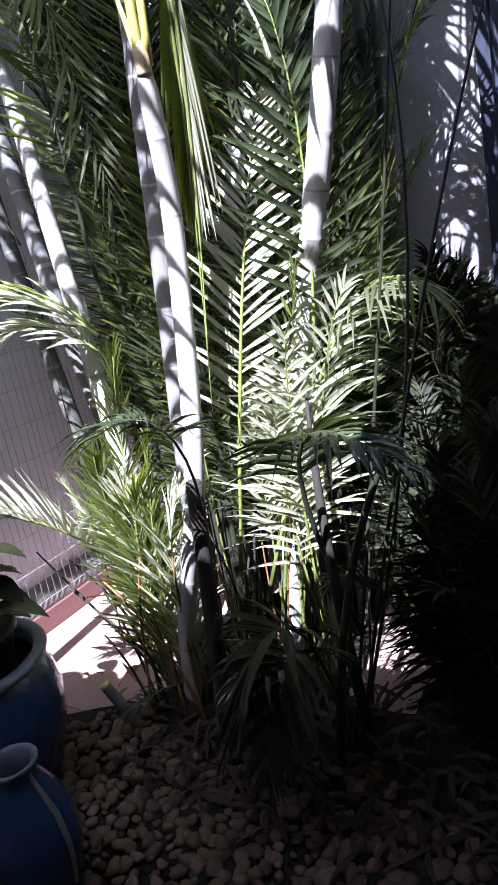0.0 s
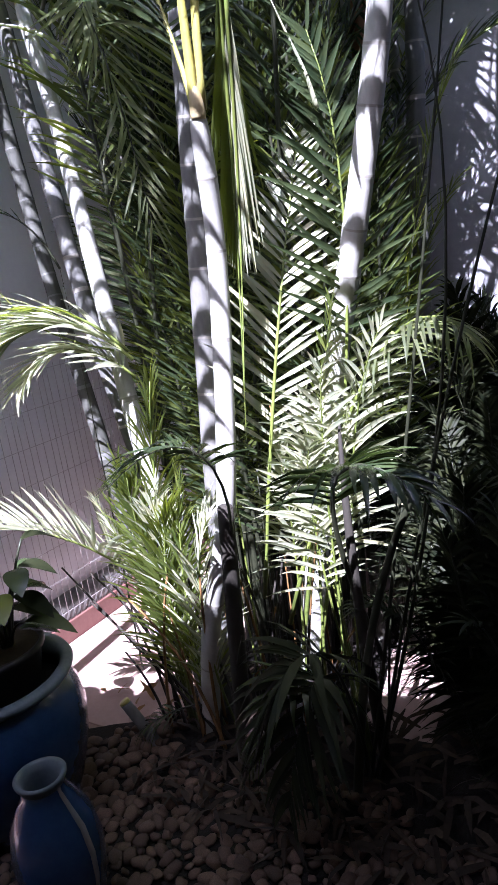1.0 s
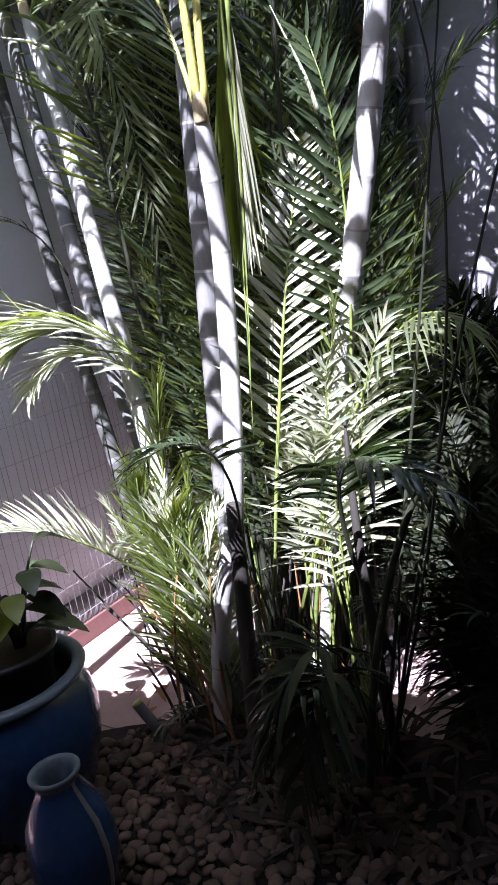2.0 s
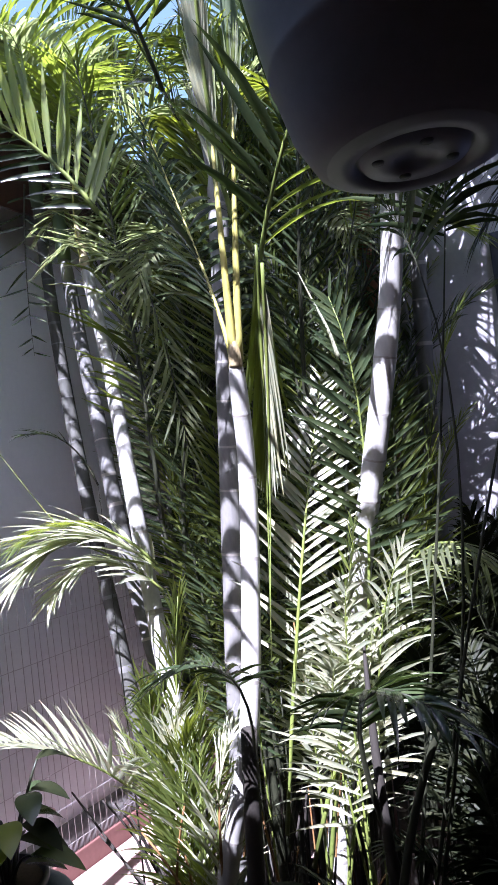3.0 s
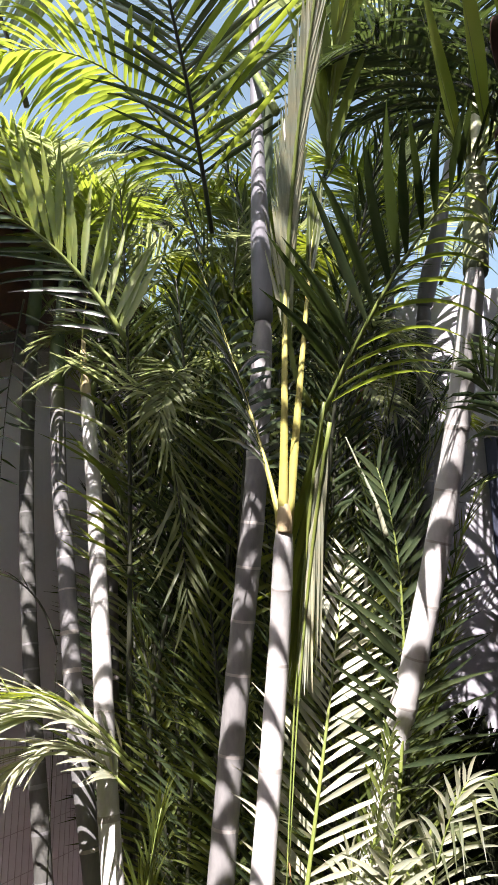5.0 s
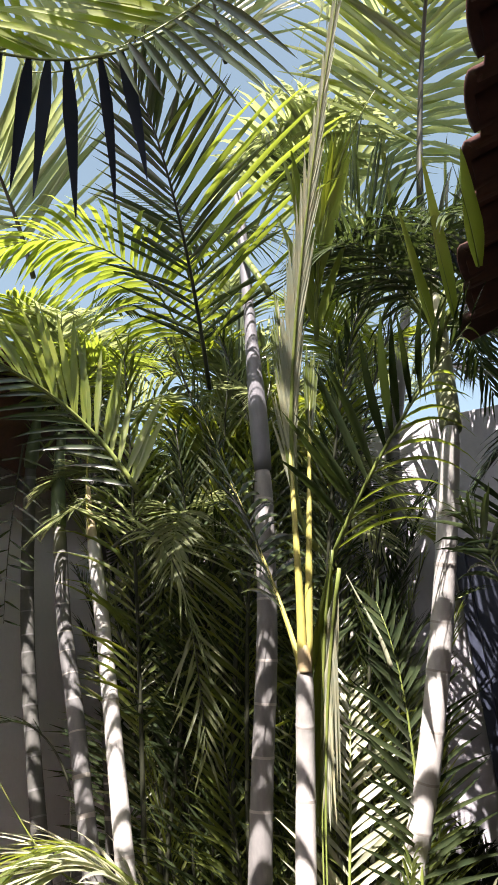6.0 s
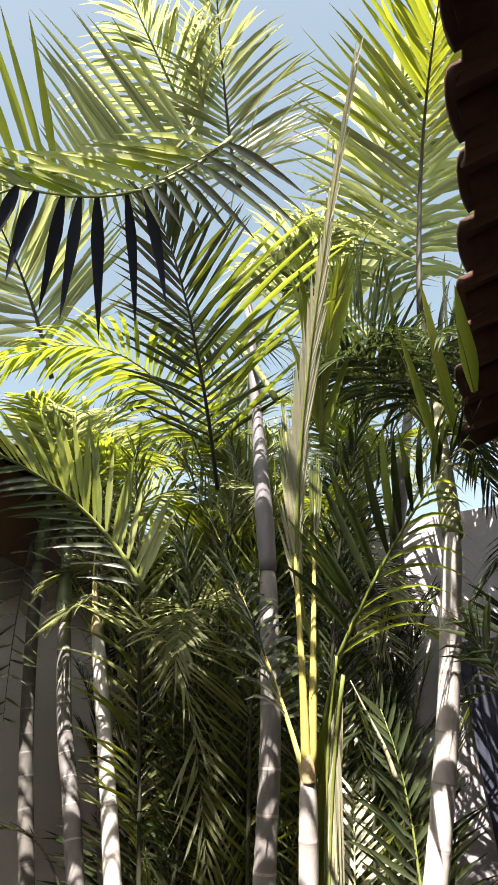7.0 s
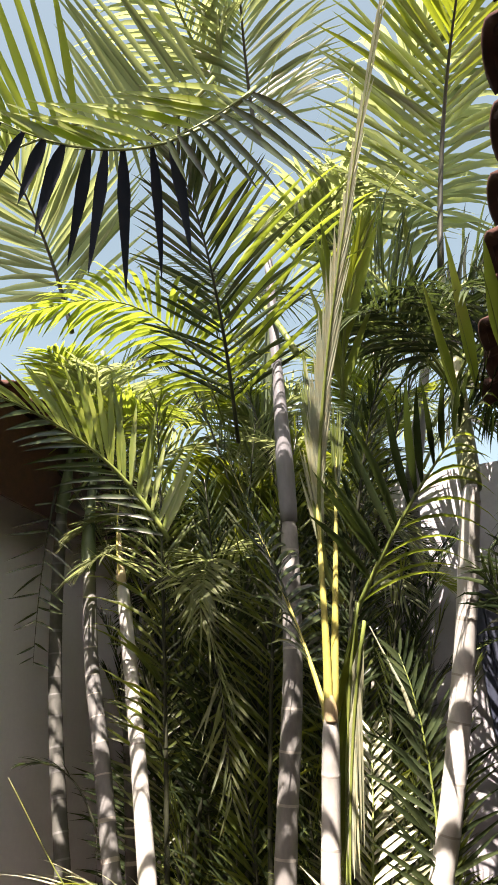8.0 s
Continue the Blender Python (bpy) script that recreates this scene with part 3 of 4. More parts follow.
frond(p4, (0.66, 2.02, 2.33), (0.72, 2.25, 2.70), (0.85, 2.50, 2.70), 0.36, 36, 0.016, LEAF_DEEP, STALK, 0.010, start=0.2, droop=0.4, single=False)
sheath(p4, [(0.676, 1.986, 2.318), (0.668, 1.984, 2.40), (0.662, 1.978, 2.52)], 0.0165, 0.006, LEAF_BASE, "tan leaf bases")

p5 = palm_at((0.893, 2.035, 0.0), "grey palm cane with a dull green crownshaft")
stem(p5, [(0.893, 2.035, 0.0), (0.764, 2.061, 0.7), (0.640, 2.055, 1.35), (0.553, 2.087, 1.79), (0.480, 2.12, 2.092), (0.470, 2.09, 2.44)], 0.033, 0.025, TRUNK_GREY, 0.13)
sheath(p5, [(0.470, 2.09, 2.43), (0.455, 2.10, 2.62), (0.47, 2.10, 2.95)], 0.026, 0.015, SHEATH, "dull green crownshaft")
crown(p5, (0.47, 2.10, 2.92), 4, 0.9, 20, (75, 45), 0.6, spread=180, mats=[LEAF_DEEP, LEAF_FRESH], length=0.38, width=0.020, pairs=40)
crown(p5, (0.465, 2.08, 2.86), 5, 0.62, 225, (72, 30), 0.45, spread=120, mats=[LEAF_LIME_LIT, LEAF_HIGH], length=0.34, width=0.017, pairs=34, start=0.1, droop=0.3)

p6 = palm_at((0.586, 2.182, 0.0), "dark palm cane close to the white wall")
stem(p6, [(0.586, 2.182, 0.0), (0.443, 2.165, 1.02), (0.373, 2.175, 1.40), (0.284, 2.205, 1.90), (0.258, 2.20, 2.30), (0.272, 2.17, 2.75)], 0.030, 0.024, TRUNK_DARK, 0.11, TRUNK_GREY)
sheath(p6, [(0.270, 2.17, 2.73), (0.325, 2.12, 2.87), (0.40, 2.04, 3.05)], 0.025, 0.010, SHEATH)
frond(p6, (0.285, 2.10, 2.80), (0.262, 2.08, 2.45), (0.255, 2.08, 2.10), 0.17, 11, 0.011, LEAF_DEEP, STALK_DARK, 0.005, start=0.05, droop=0.05, flat=(0.5, -0.85, 0), wide=(70, 60), lift=0, jitter=1.6)
frond(p6, (0.272, 2.17, 2.73), (0.62, 2.4, 3.2), (1.1, 2.6, 3.3), 0.45, 40, 0.020, LEAF_DEEP, STALK, 0.011, start=0.2, droop=0.4, single=False)

# unseen palm added beside the court's entrance, so its leaves dapple the canes
p11 = palm_at((0.50, 0.44, 0.0), "unseen palm cane added to dapple the other canes")
stem(p11, [(0.50, 0.44, 0.0), (0.50, 0.44, 1.5), (0.56, 0.45, 2.95)], 0.034, 0.028, TRUNK_GREY, 0.15)
sheath(p11, [(0.56, 0.45, 2.94), (0.58, 0.45, 3.15), (0.60, 0.45, 3.40)], 0.030, 0.012, SHEATH)
for k in range(3):
    low, ahead = (0.30, 0.56, 0.92)[k], 0.02 * k
    frond(p11, (0.60, 0.42, 3.36), (1.00, 0.34 + ahead, 3.38 + low), (1.42, 0.30 + ahead, 3.20 + low), 0.34, 11, 0.038, LEAF_DEEP, STALK, 0.010, start=0.12, droop=0.15, single=False, wide=(66, 44), jitter=1.2)

# fronds placed along the sun's path to drop leaf shadows on the canes
for mid, tip in (((0.57, 0.46, 4.00), (0.60, 0.40, 4.75)), ((0.72, 0.52, 3.85), (0.92, 0.50, 4.45))):
    frond(p11, (0.60, 0.42, 3.36), mid, tip, 0.30, 15, 0.046, LEAF_DEEP, STALK, 0.007, start=0.12, droop=0.10, lift=0, single=False, flat=(0.09, -0.80, 0.55), wide=(64, 46), jitter=0.8)
for mid, tip, wide in (((1.36, 0.62, 4.25), (1.52, 0.24, 2.88), (62, 50)), ((1.20, 0.66, 4.30), (1.38, 0.30, 2.95), (62, 50)), ((1.98, 0.90, 4.45), (1.80, 0.465, 2.88), (84, 70))):
    frond(p11, (0.60, 0.42, 3.36), mid, tip, 0.34, 17, 0.054, LEAF_DEEP, STALK, 0.006, start=0.50, droop=0.04, lift=0, single=False, flat=(0.09, -0.80, 0.55), wide=wide, jitter=0.45, segs=6)

# taller palms at the back of the court
p7 = palm_at((1.48, 2.92, 0.0), "tall palm at the back with a lilac grey crownshaft")
stem(p7, [(1.48, 2.92, 0.0), (1.55, 2.86, 1.4), (1.66, 2.78, 2.80)], 0.036, 0.030, TRUNK_GREY, 0.16)
sheath(p7, [(1.66, 2.78, 2.79), (1.76, 2.70, 3.10), (1.87, 2.60, 3.45)], 0.032, 0.018, SHEATH_GREY)
frond(p7, (1.962, 1.89, 3.24), (2.103, 1.705, 3.849), (2.282, 1.208, 4.075), 0.70, 40, 0.030, LEAF_FRESH, STALK_DARK, 0.013, start=0.12, droop=0.15, wide=(62, 25), lift=20)
frond(p7, (1.85, 2.60, 3.42), (1.95, 2.10, 4.25), (2.31, 1.71, 4.54), 0.75, 44, 0.032, LEAF_HIGH, STALK, 0.015, start=0.2, droop=0.7, lift=-20)
frond(p7, (1.86, 2.62, 3.42), (1.62, 2.35, 3.95), (1.45, 1.95, 3.80), 0.70, 44, 0.030, LEAF_HIGH, STALK, 0.014, start=0.2, droop=0.5, single=False)
# three dense fronds added to keep sun off the boundary wall's top
frond(p7, (1.72, 2.88, 2.92), (1.94, 3.00, 3.18), (2.20, 3.02, 3.05), 0.36, 40, 0.020, LEAF_DEEP, STALK, 0.010, start=0.1, droop=0.4, single=False)
frond(p7, (1.80, 2.84, 3.10), (2.10, 2.92, 3.36), (2.50, 2.95, 3.20), 0.46, 44, 0.026, LEAF_DEEP, STALK, 0.011, start=0.1, droop=0.5, single=False)
frond(p7, (1.84, 2.62, 3.36), (2.12, 2.52, 3.50), (2.42, 2.46, 3.20), 0.50, 40, 0.024, LEAF_DEEP, STALK, 0.012, start=0.15, droop=0.3, single=False)
frond(p7, (1.86, 2.62, 3.40), (2.25, 2.70, 3.85), (2.60, 2.70, 3.65), 0.60, 44, 0.026, LEAF_DEEP, STALK, 0.014, start=0.2, droop=0.4, single=False)


p8 = palm_at((1.02, 2.60, 0.0), "tall palm at the back with pale arching fronds")
stem(p8, [(1.02, 2.60, 0.0), (1.06, 2.56, 1.6), (1.12, 2.46, 3.10)], 0.034, 0.028, TRUNK_GREY, 0.16)
sheath(p8, [(1.12, 2.46, 3.09), (1.17, 2.38, 3.35), (1.24, 2.27, 3.67)], 0.030, 0.017, SHEATH)
frond(p8, (1.43, 1.59, 3.814), (1.43, 1.50, 4.05), (1.548, 1.091, 4.405), 0.56, 44, 0.020, LEAF_HIGH, STALK_DARK, 0.012, start=0.10, droop=0.25, lift=25)
frond(p8, (1.301, 1.611, 4.058), (1.230, 1.45, 4.30), (1.219, 1.031, 4.384), 0.56, 46, 0.020, LEAF_HIGH, STALK, 0.012, start=0.10, droop=0.45, lift=-15)
frond(p8, (1.22, 2.30, 3.60), (1.55, 2.10, 3.85), (1.75, 1.80, 3.70), 0.50, 40, 0.024, LEAF_HIGH, STALK, 0.013, start=0.2, droop=0.4, single=False)

p9 = palm_at((0.44, 2.62, 0.0), "palm at the wall with a pale fan of long leaflets")
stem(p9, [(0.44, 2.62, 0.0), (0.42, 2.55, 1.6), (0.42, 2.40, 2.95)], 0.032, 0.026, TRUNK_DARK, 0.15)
sheath(p9, [(0.42, 2.40, 2.94), (0.42, 2.30, 3.20), (0.43, 2.18, 3.50)], 0.028, 0.016, SHEATH)
crown(p9, (0.42, 2.38, 2.85), 7, 0.75, 30, (80, 15), 0.5, mats=[LEAF_FRESH, LEAF_DEEP, LEAF_HIGH], length=0.34, pairs=36, width=0.016, start=0.12, droop=0.3, wide=(58, 26))
frond(p9, (1.378, 1.285, 3.786), (1.149, 1.265, 3.596), (0.953, 1.139, 3.485), 0.58, 20, 0.026, LEAF_HIGH, STALK, 0.010, start=0.02, droop=0.03, lift=0, flat=(0.48, -0.56, -0.41), wide=(104, 62), sides=((0.3, 0.7), (1.0, 1.0)), jitter=0.6)
frond(p9, (1.077, 1.00, 3.395), (0.952, 0.949, 3.313), (0.80, 0.88, 3.21), 0.52, 10, 0.026, LEAF_LIME_LIT, STALK, 0.009, start=0.02, droop=0.06, lift=6, flat=(0.52, -0.57, -0.42), wide=(108, 84), one_side=1, jitter=0.6, segs=6)
frond(p9, (0.573, 1.731, 3.275), (0.543, 1.556, 3.602), (0.555, 1.261, 3.782), 0.62, 34, 0.028, LEAF_HIGH, STALK_DARK, 0.012, start=0.1, droop=0.05, lift=6)


# leafy middle storey behind the canes
for x, y, top_z, az, n in ((0.86, 2.42, 2.35, 40, 9), (1.18, 2.52, 2.55, 100, 9), (1.42, 2.42, 2.45, 10, 5)):
    q = palm_at((x, y, 0.0), "slender palm cane with a dense dark green crown")
    stem(q, [(x, y, 0.0), (x + 0.01, y, 1.2), (x + 0.03, y - 0.03, top_z)], 0.022, 0.016, TRUNK_DARK, 0.12)
    crown(q, (x + 0.03, y - 0.03, top_z - 0.02), n, 0.85, az, (80, 5), 0.55, mats=[LEAF_DEEP, LEAF_HIGH, LEAF_FRESH], length=0.34, pairs=50, width=0.0125, start=0.15, droop=0.25, wide=(58, 26), keep=(1.0, 0.7, 0.55))


for x, y, top_z, az in ((0.98, 2.72, 2.95, 25), (1.50, 2.88, 3.00, 70)):
    q = palm_at((x, y, 0.0), "tall slender palm with thin glossy arching fronds")
    stem(q, [(x, y, 0.0), (x + 0.01, y, 1.4), (x + 0.02, y - 0.05, top_z)], 0.024, 0.018, TRUNK_GREY, 0.14)
    crown(q, (x + 0.02, y - 0.05, top_z - 0.02), 9, 0.95, az, (84, 20), 0.45, mats=[LEAF_DEEP, LEAF_FRESH, LEAF_HIGH], length=0.36, pairs=40, width=0.014, start=0.12, droop=0.3, wide=(58, 26), keep=(1.0, 0.6, 0.45))

# slender canes before the boundary wall
for x, y, top_z, az in ((0.72, 2.72, 2.45, 10), (1.05, 2.95, 2.30, 60)):
    q = palm_at((x, y, 0.0), "slender dark palm cane before the boundary wall")
    stem(q, [(x, y, 0.0), (x + 0.02, y, 1.2), (x + 0.05, y - 0.02, top_z)], 0.024, 0.018, TRUNK_DARK, 0.12)
    crown(q, (x + 0.05, y - 0.02, top_z - 0.02), 9, 0.95, az, (82, 12), 0.55, mats=[LEAF_DEEP, LEAF_HIGH, LEAF_FRESH], length=0.36, pairs=44, width=0.015, start=0.18, droop=0.25, wide=(58, 26), jitter=1.0)

# young shoots low in the clump
q1 = palm_at((1.30, 1.98, 0.0), "young palm shoot with a feather leaf whitened as sunlit", "palm_shoot")
frond(q1, (1.33, 1.83, 0.52), (1.455, 1.89, 1.27), (1.475, 2.13, 1.80), 0.25, 34, 0.0145, LEAF_PALE_LIT, STALK, 0.008, start=0.28, droop=0.08, lift=4, flat=(0.35, -0.94, 0), wide=(58, 30), jitter=0.8)
frond(q1, (1.36, 1.90, 0.40), (1.70, 1.91, 1.17), (1.993, 1.765, 1.246), 0.27, 26, 0.013, LEAF_HIGH, STALK, 0.009, start=0.35, droop=0.5, lift=-10)
frond(q1, (1.34, 1.97, 0.02), (1.62, 1.97, 1.25), (1.62, 1.93, 1.98), 0.28, 30, 0.016, LEAF_DEEP, STALK, 0.009, start=0.5, droop=0.1, flat=(0.35, -0.94, 0), roll=12, wide=(60, 30))
frond(q1, (1.30, 1.97, 0.02), (1.50, 1.92, 0.85), (1.62, 1.90, 1.35), 0.26, 36, 0.015, LEAF_FRESH, STALK, 0.010, start=0.3, droop=0.35, roll=50)
q2 = palm_at((0.97, 1.80, 0.0), "young palm shoot with low drooping fronds", "palm_shoot")
frond(q2, (0.90, 1.87, 0.42), (0.794, 1.648, 0.725), (0.578, 1.42, 0.845), 0.36, 42, 0.020, LEAF_PALE_LIT, STALK, 0.008, start=0.06, droop=0.12, lift=24, wide=(76, 32), jitter=0.7, segs=6)
frond(p4, (0.945, 1.887, 1.244), (0.778, 1.765, 1.383), (0.734, 1.498, 1.297), 0.42, 36, 0.017, LEAF_PALE_LIT, STALK, 0.008, start=0.04, droop=0.20, lift=12, wide=(46, 8), jitter=1.2, segs=6)
frond(p4, (0.945, 1.885, 1.19), (0.80, 1.77, 1.305), (0.765, 1.58, 1.22), 0.27, 30, 0.014, LEAF_PALE_LIT, STALK, 0.006, start=0.06, droop=0.16, lift=6, wide=(60, 24), jitter=1.2, segs=6)
frond(p4, (0.93, 1.89, 1.27), (0.78, 1.77, 1.42), (0.70, 1.55, 1.40), 0.30, 12, 0.016, LEAF_FRESH, STALK, 0.007, start=0.3, droop=0.3, lift=5, wide=(34, 10))
frond(q2, (0.98, 1.80, 0.02), (1.04, 1.76, 0.75), (1.12, 1.74, 1.20), 0.33, 46, 0.0085, LEAF_FRESH, STALK, 0.008, start=0.2, droop=0.22, wide=(34, 12), jitter=1.6)
frond(q2, (1.00, 1.80, 0.02), (1.00, 1.72, 0.62), (1.06, 1.64, 0.95), 0.33, 46, 0.0085, LEAF_FRESH, STALK, 0.008, start=0.2, droop=0.22, wide=(34, 12), jitter=1.6)
frond(q2, (1.02, 1.79, 0.02), (1.08, 1.70, 0.58), (1.16, 1.68, 0.85), 0.33, 46, 0.0085, LEAF_FRESH, STALK, 0.008, start=0.2, droop=0.22, wide=(34, 12), jitter=1.6)
for k in range(5):
    frond(q2, (0.96 + 0.05 * k, 1.82, 0.02), (0.93 + 0.07 * k, 1.76 - 0.02 * k, 0.50 + 0.07 * (k % 3)), (0.90 + 0.09 * k, 1.66 + 0.03 * k, 0.86 + 0.12 * (k % 2)), 0.30, 40, 0.0085, LEAF_FRESH if k % 2 else LEAF_PALE_LIT, STALK, 0.006, single=False, start=0.15, droop=0.25, wide=(36, 14), jitter=1.6)
for k in range(3):
    frond(q1, (1.36 + 0.06 * k, 1.94, 0.02), (1.40 + 0.08 * k, 1.92, 0.60 + 0.08 * k), (1.42 + 0.10 * k, 1.88, 1.00 + 0.10 * (k % 2)), 0.26, 26, 0.012, LEAF_PALE_LIT, STALK, 0.006, single=False, start=0.5, droop=0.3, wide=(44, 18), jitter=1.6)
q4 = palm_at((1.60, 1.84, 0.0), "young palm shoot with leaflets whitened as sunlit", "palm_shoot")
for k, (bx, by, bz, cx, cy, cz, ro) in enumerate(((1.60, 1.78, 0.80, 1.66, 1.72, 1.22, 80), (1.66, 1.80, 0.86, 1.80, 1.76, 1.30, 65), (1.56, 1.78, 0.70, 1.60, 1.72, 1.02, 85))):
    frond(q4, (1.58 + 0.02 * k, 1.84, 0.02), (bx, by, bz), (cx, cy, cz), 0.24, 28, 0.012, LEAF_PALE_LIT, STALK, 0.006, start=0.40, droop=0.25, lift=8, flat=(0.35, -0.94, 0), roll=ro - 75, wide=(56, 24), jitter=1.8)
q3 = palm_at((1.62, 1.78, 0.0), "young palm shoot in deep shade", "palm_shoot")
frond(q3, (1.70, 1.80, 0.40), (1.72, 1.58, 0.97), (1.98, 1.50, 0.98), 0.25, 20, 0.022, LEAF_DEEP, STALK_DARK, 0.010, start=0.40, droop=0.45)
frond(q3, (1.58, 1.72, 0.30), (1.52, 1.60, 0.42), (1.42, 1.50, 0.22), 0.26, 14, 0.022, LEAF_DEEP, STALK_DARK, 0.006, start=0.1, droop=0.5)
# two low fronds in the leaf colour darkened for deep shade
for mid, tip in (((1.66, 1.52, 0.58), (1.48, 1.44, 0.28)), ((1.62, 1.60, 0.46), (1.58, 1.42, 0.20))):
    frond(q3, (1.64, 1.76, 0.02), mid, tip, 0.27, 18, 0.026, LEAF_DARK_SHADE, STALK_DARK, 0.007, start=0.42, droop=0.40, wide=(70, 30))
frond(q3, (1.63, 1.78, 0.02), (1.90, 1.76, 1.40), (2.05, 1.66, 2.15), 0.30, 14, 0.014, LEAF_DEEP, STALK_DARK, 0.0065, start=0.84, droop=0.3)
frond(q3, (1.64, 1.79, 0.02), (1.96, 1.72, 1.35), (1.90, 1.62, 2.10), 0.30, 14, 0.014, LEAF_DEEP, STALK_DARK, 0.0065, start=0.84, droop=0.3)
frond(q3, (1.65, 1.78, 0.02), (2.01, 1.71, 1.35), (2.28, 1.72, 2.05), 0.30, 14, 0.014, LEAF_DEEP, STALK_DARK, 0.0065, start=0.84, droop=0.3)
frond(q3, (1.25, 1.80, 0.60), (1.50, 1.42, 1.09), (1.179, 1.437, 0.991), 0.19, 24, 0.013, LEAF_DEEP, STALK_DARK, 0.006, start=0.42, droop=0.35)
# shoots under the veranda roof, their leaf colour darkened to deepen the shade
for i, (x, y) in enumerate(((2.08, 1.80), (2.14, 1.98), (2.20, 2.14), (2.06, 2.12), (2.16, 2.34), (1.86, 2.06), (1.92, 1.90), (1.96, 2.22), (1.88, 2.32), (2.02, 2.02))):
    q = palm_at((x, y, 0.0), "palm shoot darkened for the deep shade of the veranda roof", "palm_shoot")
    crown(q, (x, y, 0.03), 10, 1.0 + 0.1 * (i % 2), i * 70, (88, 52), 0.3, mats=[LEAF_DARK_SHADE], length=0.26, pairs=28, width=0.015, stalk=STALK_DARK, start=0.15, droop=0.3, jitter=1.2, keep=(0.45, 0.3))

# shoots before the boundary wall, with shade painted into their leaf colour
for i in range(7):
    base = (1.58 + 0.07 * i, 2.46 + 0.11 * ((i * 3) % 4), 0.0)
    q = palm_at(base, "palm shoot darkened as shade at the foot of the boundary wall", "palm_shoot")
    crown(q, (base[0], base[1], 0.03), 7, 1.15 + 0.08 * (i % 3), i * 70, (86, 60), 0.28, mats=[LEAF_DARK_SHADE], length=0.30, pairs=30, width=0.017, stalk=STALK_DARK, start=0.35, droop=0.3, jitter=1.2, keep=(0.6, 0.4))

# shoots added to keep sun off the low boundary wall, leaves darkened as shade
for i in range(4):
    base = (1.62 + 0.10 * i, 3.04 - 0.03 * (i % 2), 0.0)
    q = palm_at(base, "added palm shoot, darkened as shade, close to the boundary wall", "palm_shoot")
    crown(q, (base[0], base[1], 0.03), 6, 1.45, i * 80, (89, 74), 0.2, mats=[LEAF_DARK_SHADE], length=0.30, pairs=32, width=0.017, stalk=STALK_DARK, start=0.35, droop=0.3, jitter=1.2, keep=(0.6, 0.5))

mats_low = [LEAF_DEEP, LEAF_HIGH, LEAF_FRESH]
for i in range(22):
    a = i * 137.5
    r = 0.05 + 0.016 * i
    base = (1.16 + r * 0.95 * math.cos(radians(a)), 2.38 + r * 0.70 * math.sin(radians(a)), 0.0)
    q = palm_at(base, "young palm shoot with upright narrow green fronds", "palm_shoot")
    crown(q, (base[0], base[1], 0.03), 6, rng.uniform(1.3, 2.9), a + 30, (89, 76), 0.18, mats=mats_low, length=0.29, pairs=42, width=0.0105, stalk=STALK_DARK, start=0.22, droop=0.18, lift=12, wide=(52, 22), jitter=1.3, keep=(0.35, 0.12, 0.45))
for i in range(5):
    base = (0.50 + 0.14 * i, 2.70 + 0.30 * ((i * 7) % 5) / 4, 0.0)
    q = palm_at(base, "leafy palm shoot in front of the boundary wall", "palm_shoot")
    tall = (3.2 if i < 4 else 2.7) + rng.uniform(-0.2, 0.2)
    crown(q, (base[0], base[1], 0.03), 8, tall, i * 50, (88, 66), 0.30, mats=[LEAF_DEEP], length=0.40, pairs=46, width=0.015, start=0.22, droop=0.2, wide=(56, 24), jitter=1.0, keep=(0.3, 0.1, 0.6))

for i in range(10):
    base = (0.78 + 0.060 * i, 2.14 + 0.36 * ((i * 5) % 12) / 11, 0.0)
    q = palm_at(base, "tall palm shoot with thin upright glossy leaflets", "palm_shoot")
    crown(q, (base[0], base[1], 0.03), 4, rng.uniform(3.0, 3.7), i * 77, (89, 82), 0.16, mats=[LEAF_DEEP, LEAF_HIGH, LEAF_FRESH], length=0.34, pairs=46, width=0.0125, stalk=STALK_DARK, start=0.45, droop=0.2, lift=14, wide=(52, 20), jitter=1.6, keep=(0.8, 0.5, 0.8))

# bare needle and dark seed twig before the white wall
o = p4.location
v, f = tube(poly([Vector((0.90, 1.86, 1.28)) - o, Vector((0.80, 1.79, 1.33)) - o, Vector((0.697, 1.716, 1.428)) - o, Vector((0.558, 1.60, 1.716)) - o]), lambda s: 0.0045 - 0.0036 * s, 20, 6)
part("bare_rib", mesh_of("bare_rib", v, f, STALK), p4, "thin pale bare leaf rib")
o = q1.location
v, f = tube(poly([Vector((1.640, 1.90, 1.80)) - o, Vector((1.620, 1.90, 1.882)) - o, Vector((1.586, 1.90, 1.97)) - o, Vector((1.552, 1.90, 2.060)) - o]), lambda s: 0.0075 - 0.006 * s, 16, 6, 0.6)
part("bare_rib", mesh_of("bare_rib", v, f, LEAF_PALE_LIT), q1, "pale bare leaf tip")
twig = palm_at((0.60, 2.0, 0.0), "dark thin twig with drooping tips near the wall", "palm_twig")
frond(twig, (0.60, 2.0, 1.55), (0.53, 1.93, 1.72), (0.43, 1.82, 1.755), 0.13, 9, 0.007, LEAF_DEEP, STALK_DARK, 0.005, start=0.45, droop=0.25, wide=(24, 8), jitter=2.2)
frond(twig, (0.60, 2.0, 0.02), (0.61, 2.0, 0.8), (0.60, 2.0, 1.55), 0.03, 3, 0.004, LEAF_DEEP, STALK_DARK, 0.005, start=0.8)

# cut stubs and dark spear
stub = thing("palm_stub", (1.26, 1.70, 0.0), "dark cut palm stub beside the white cane", "stub")
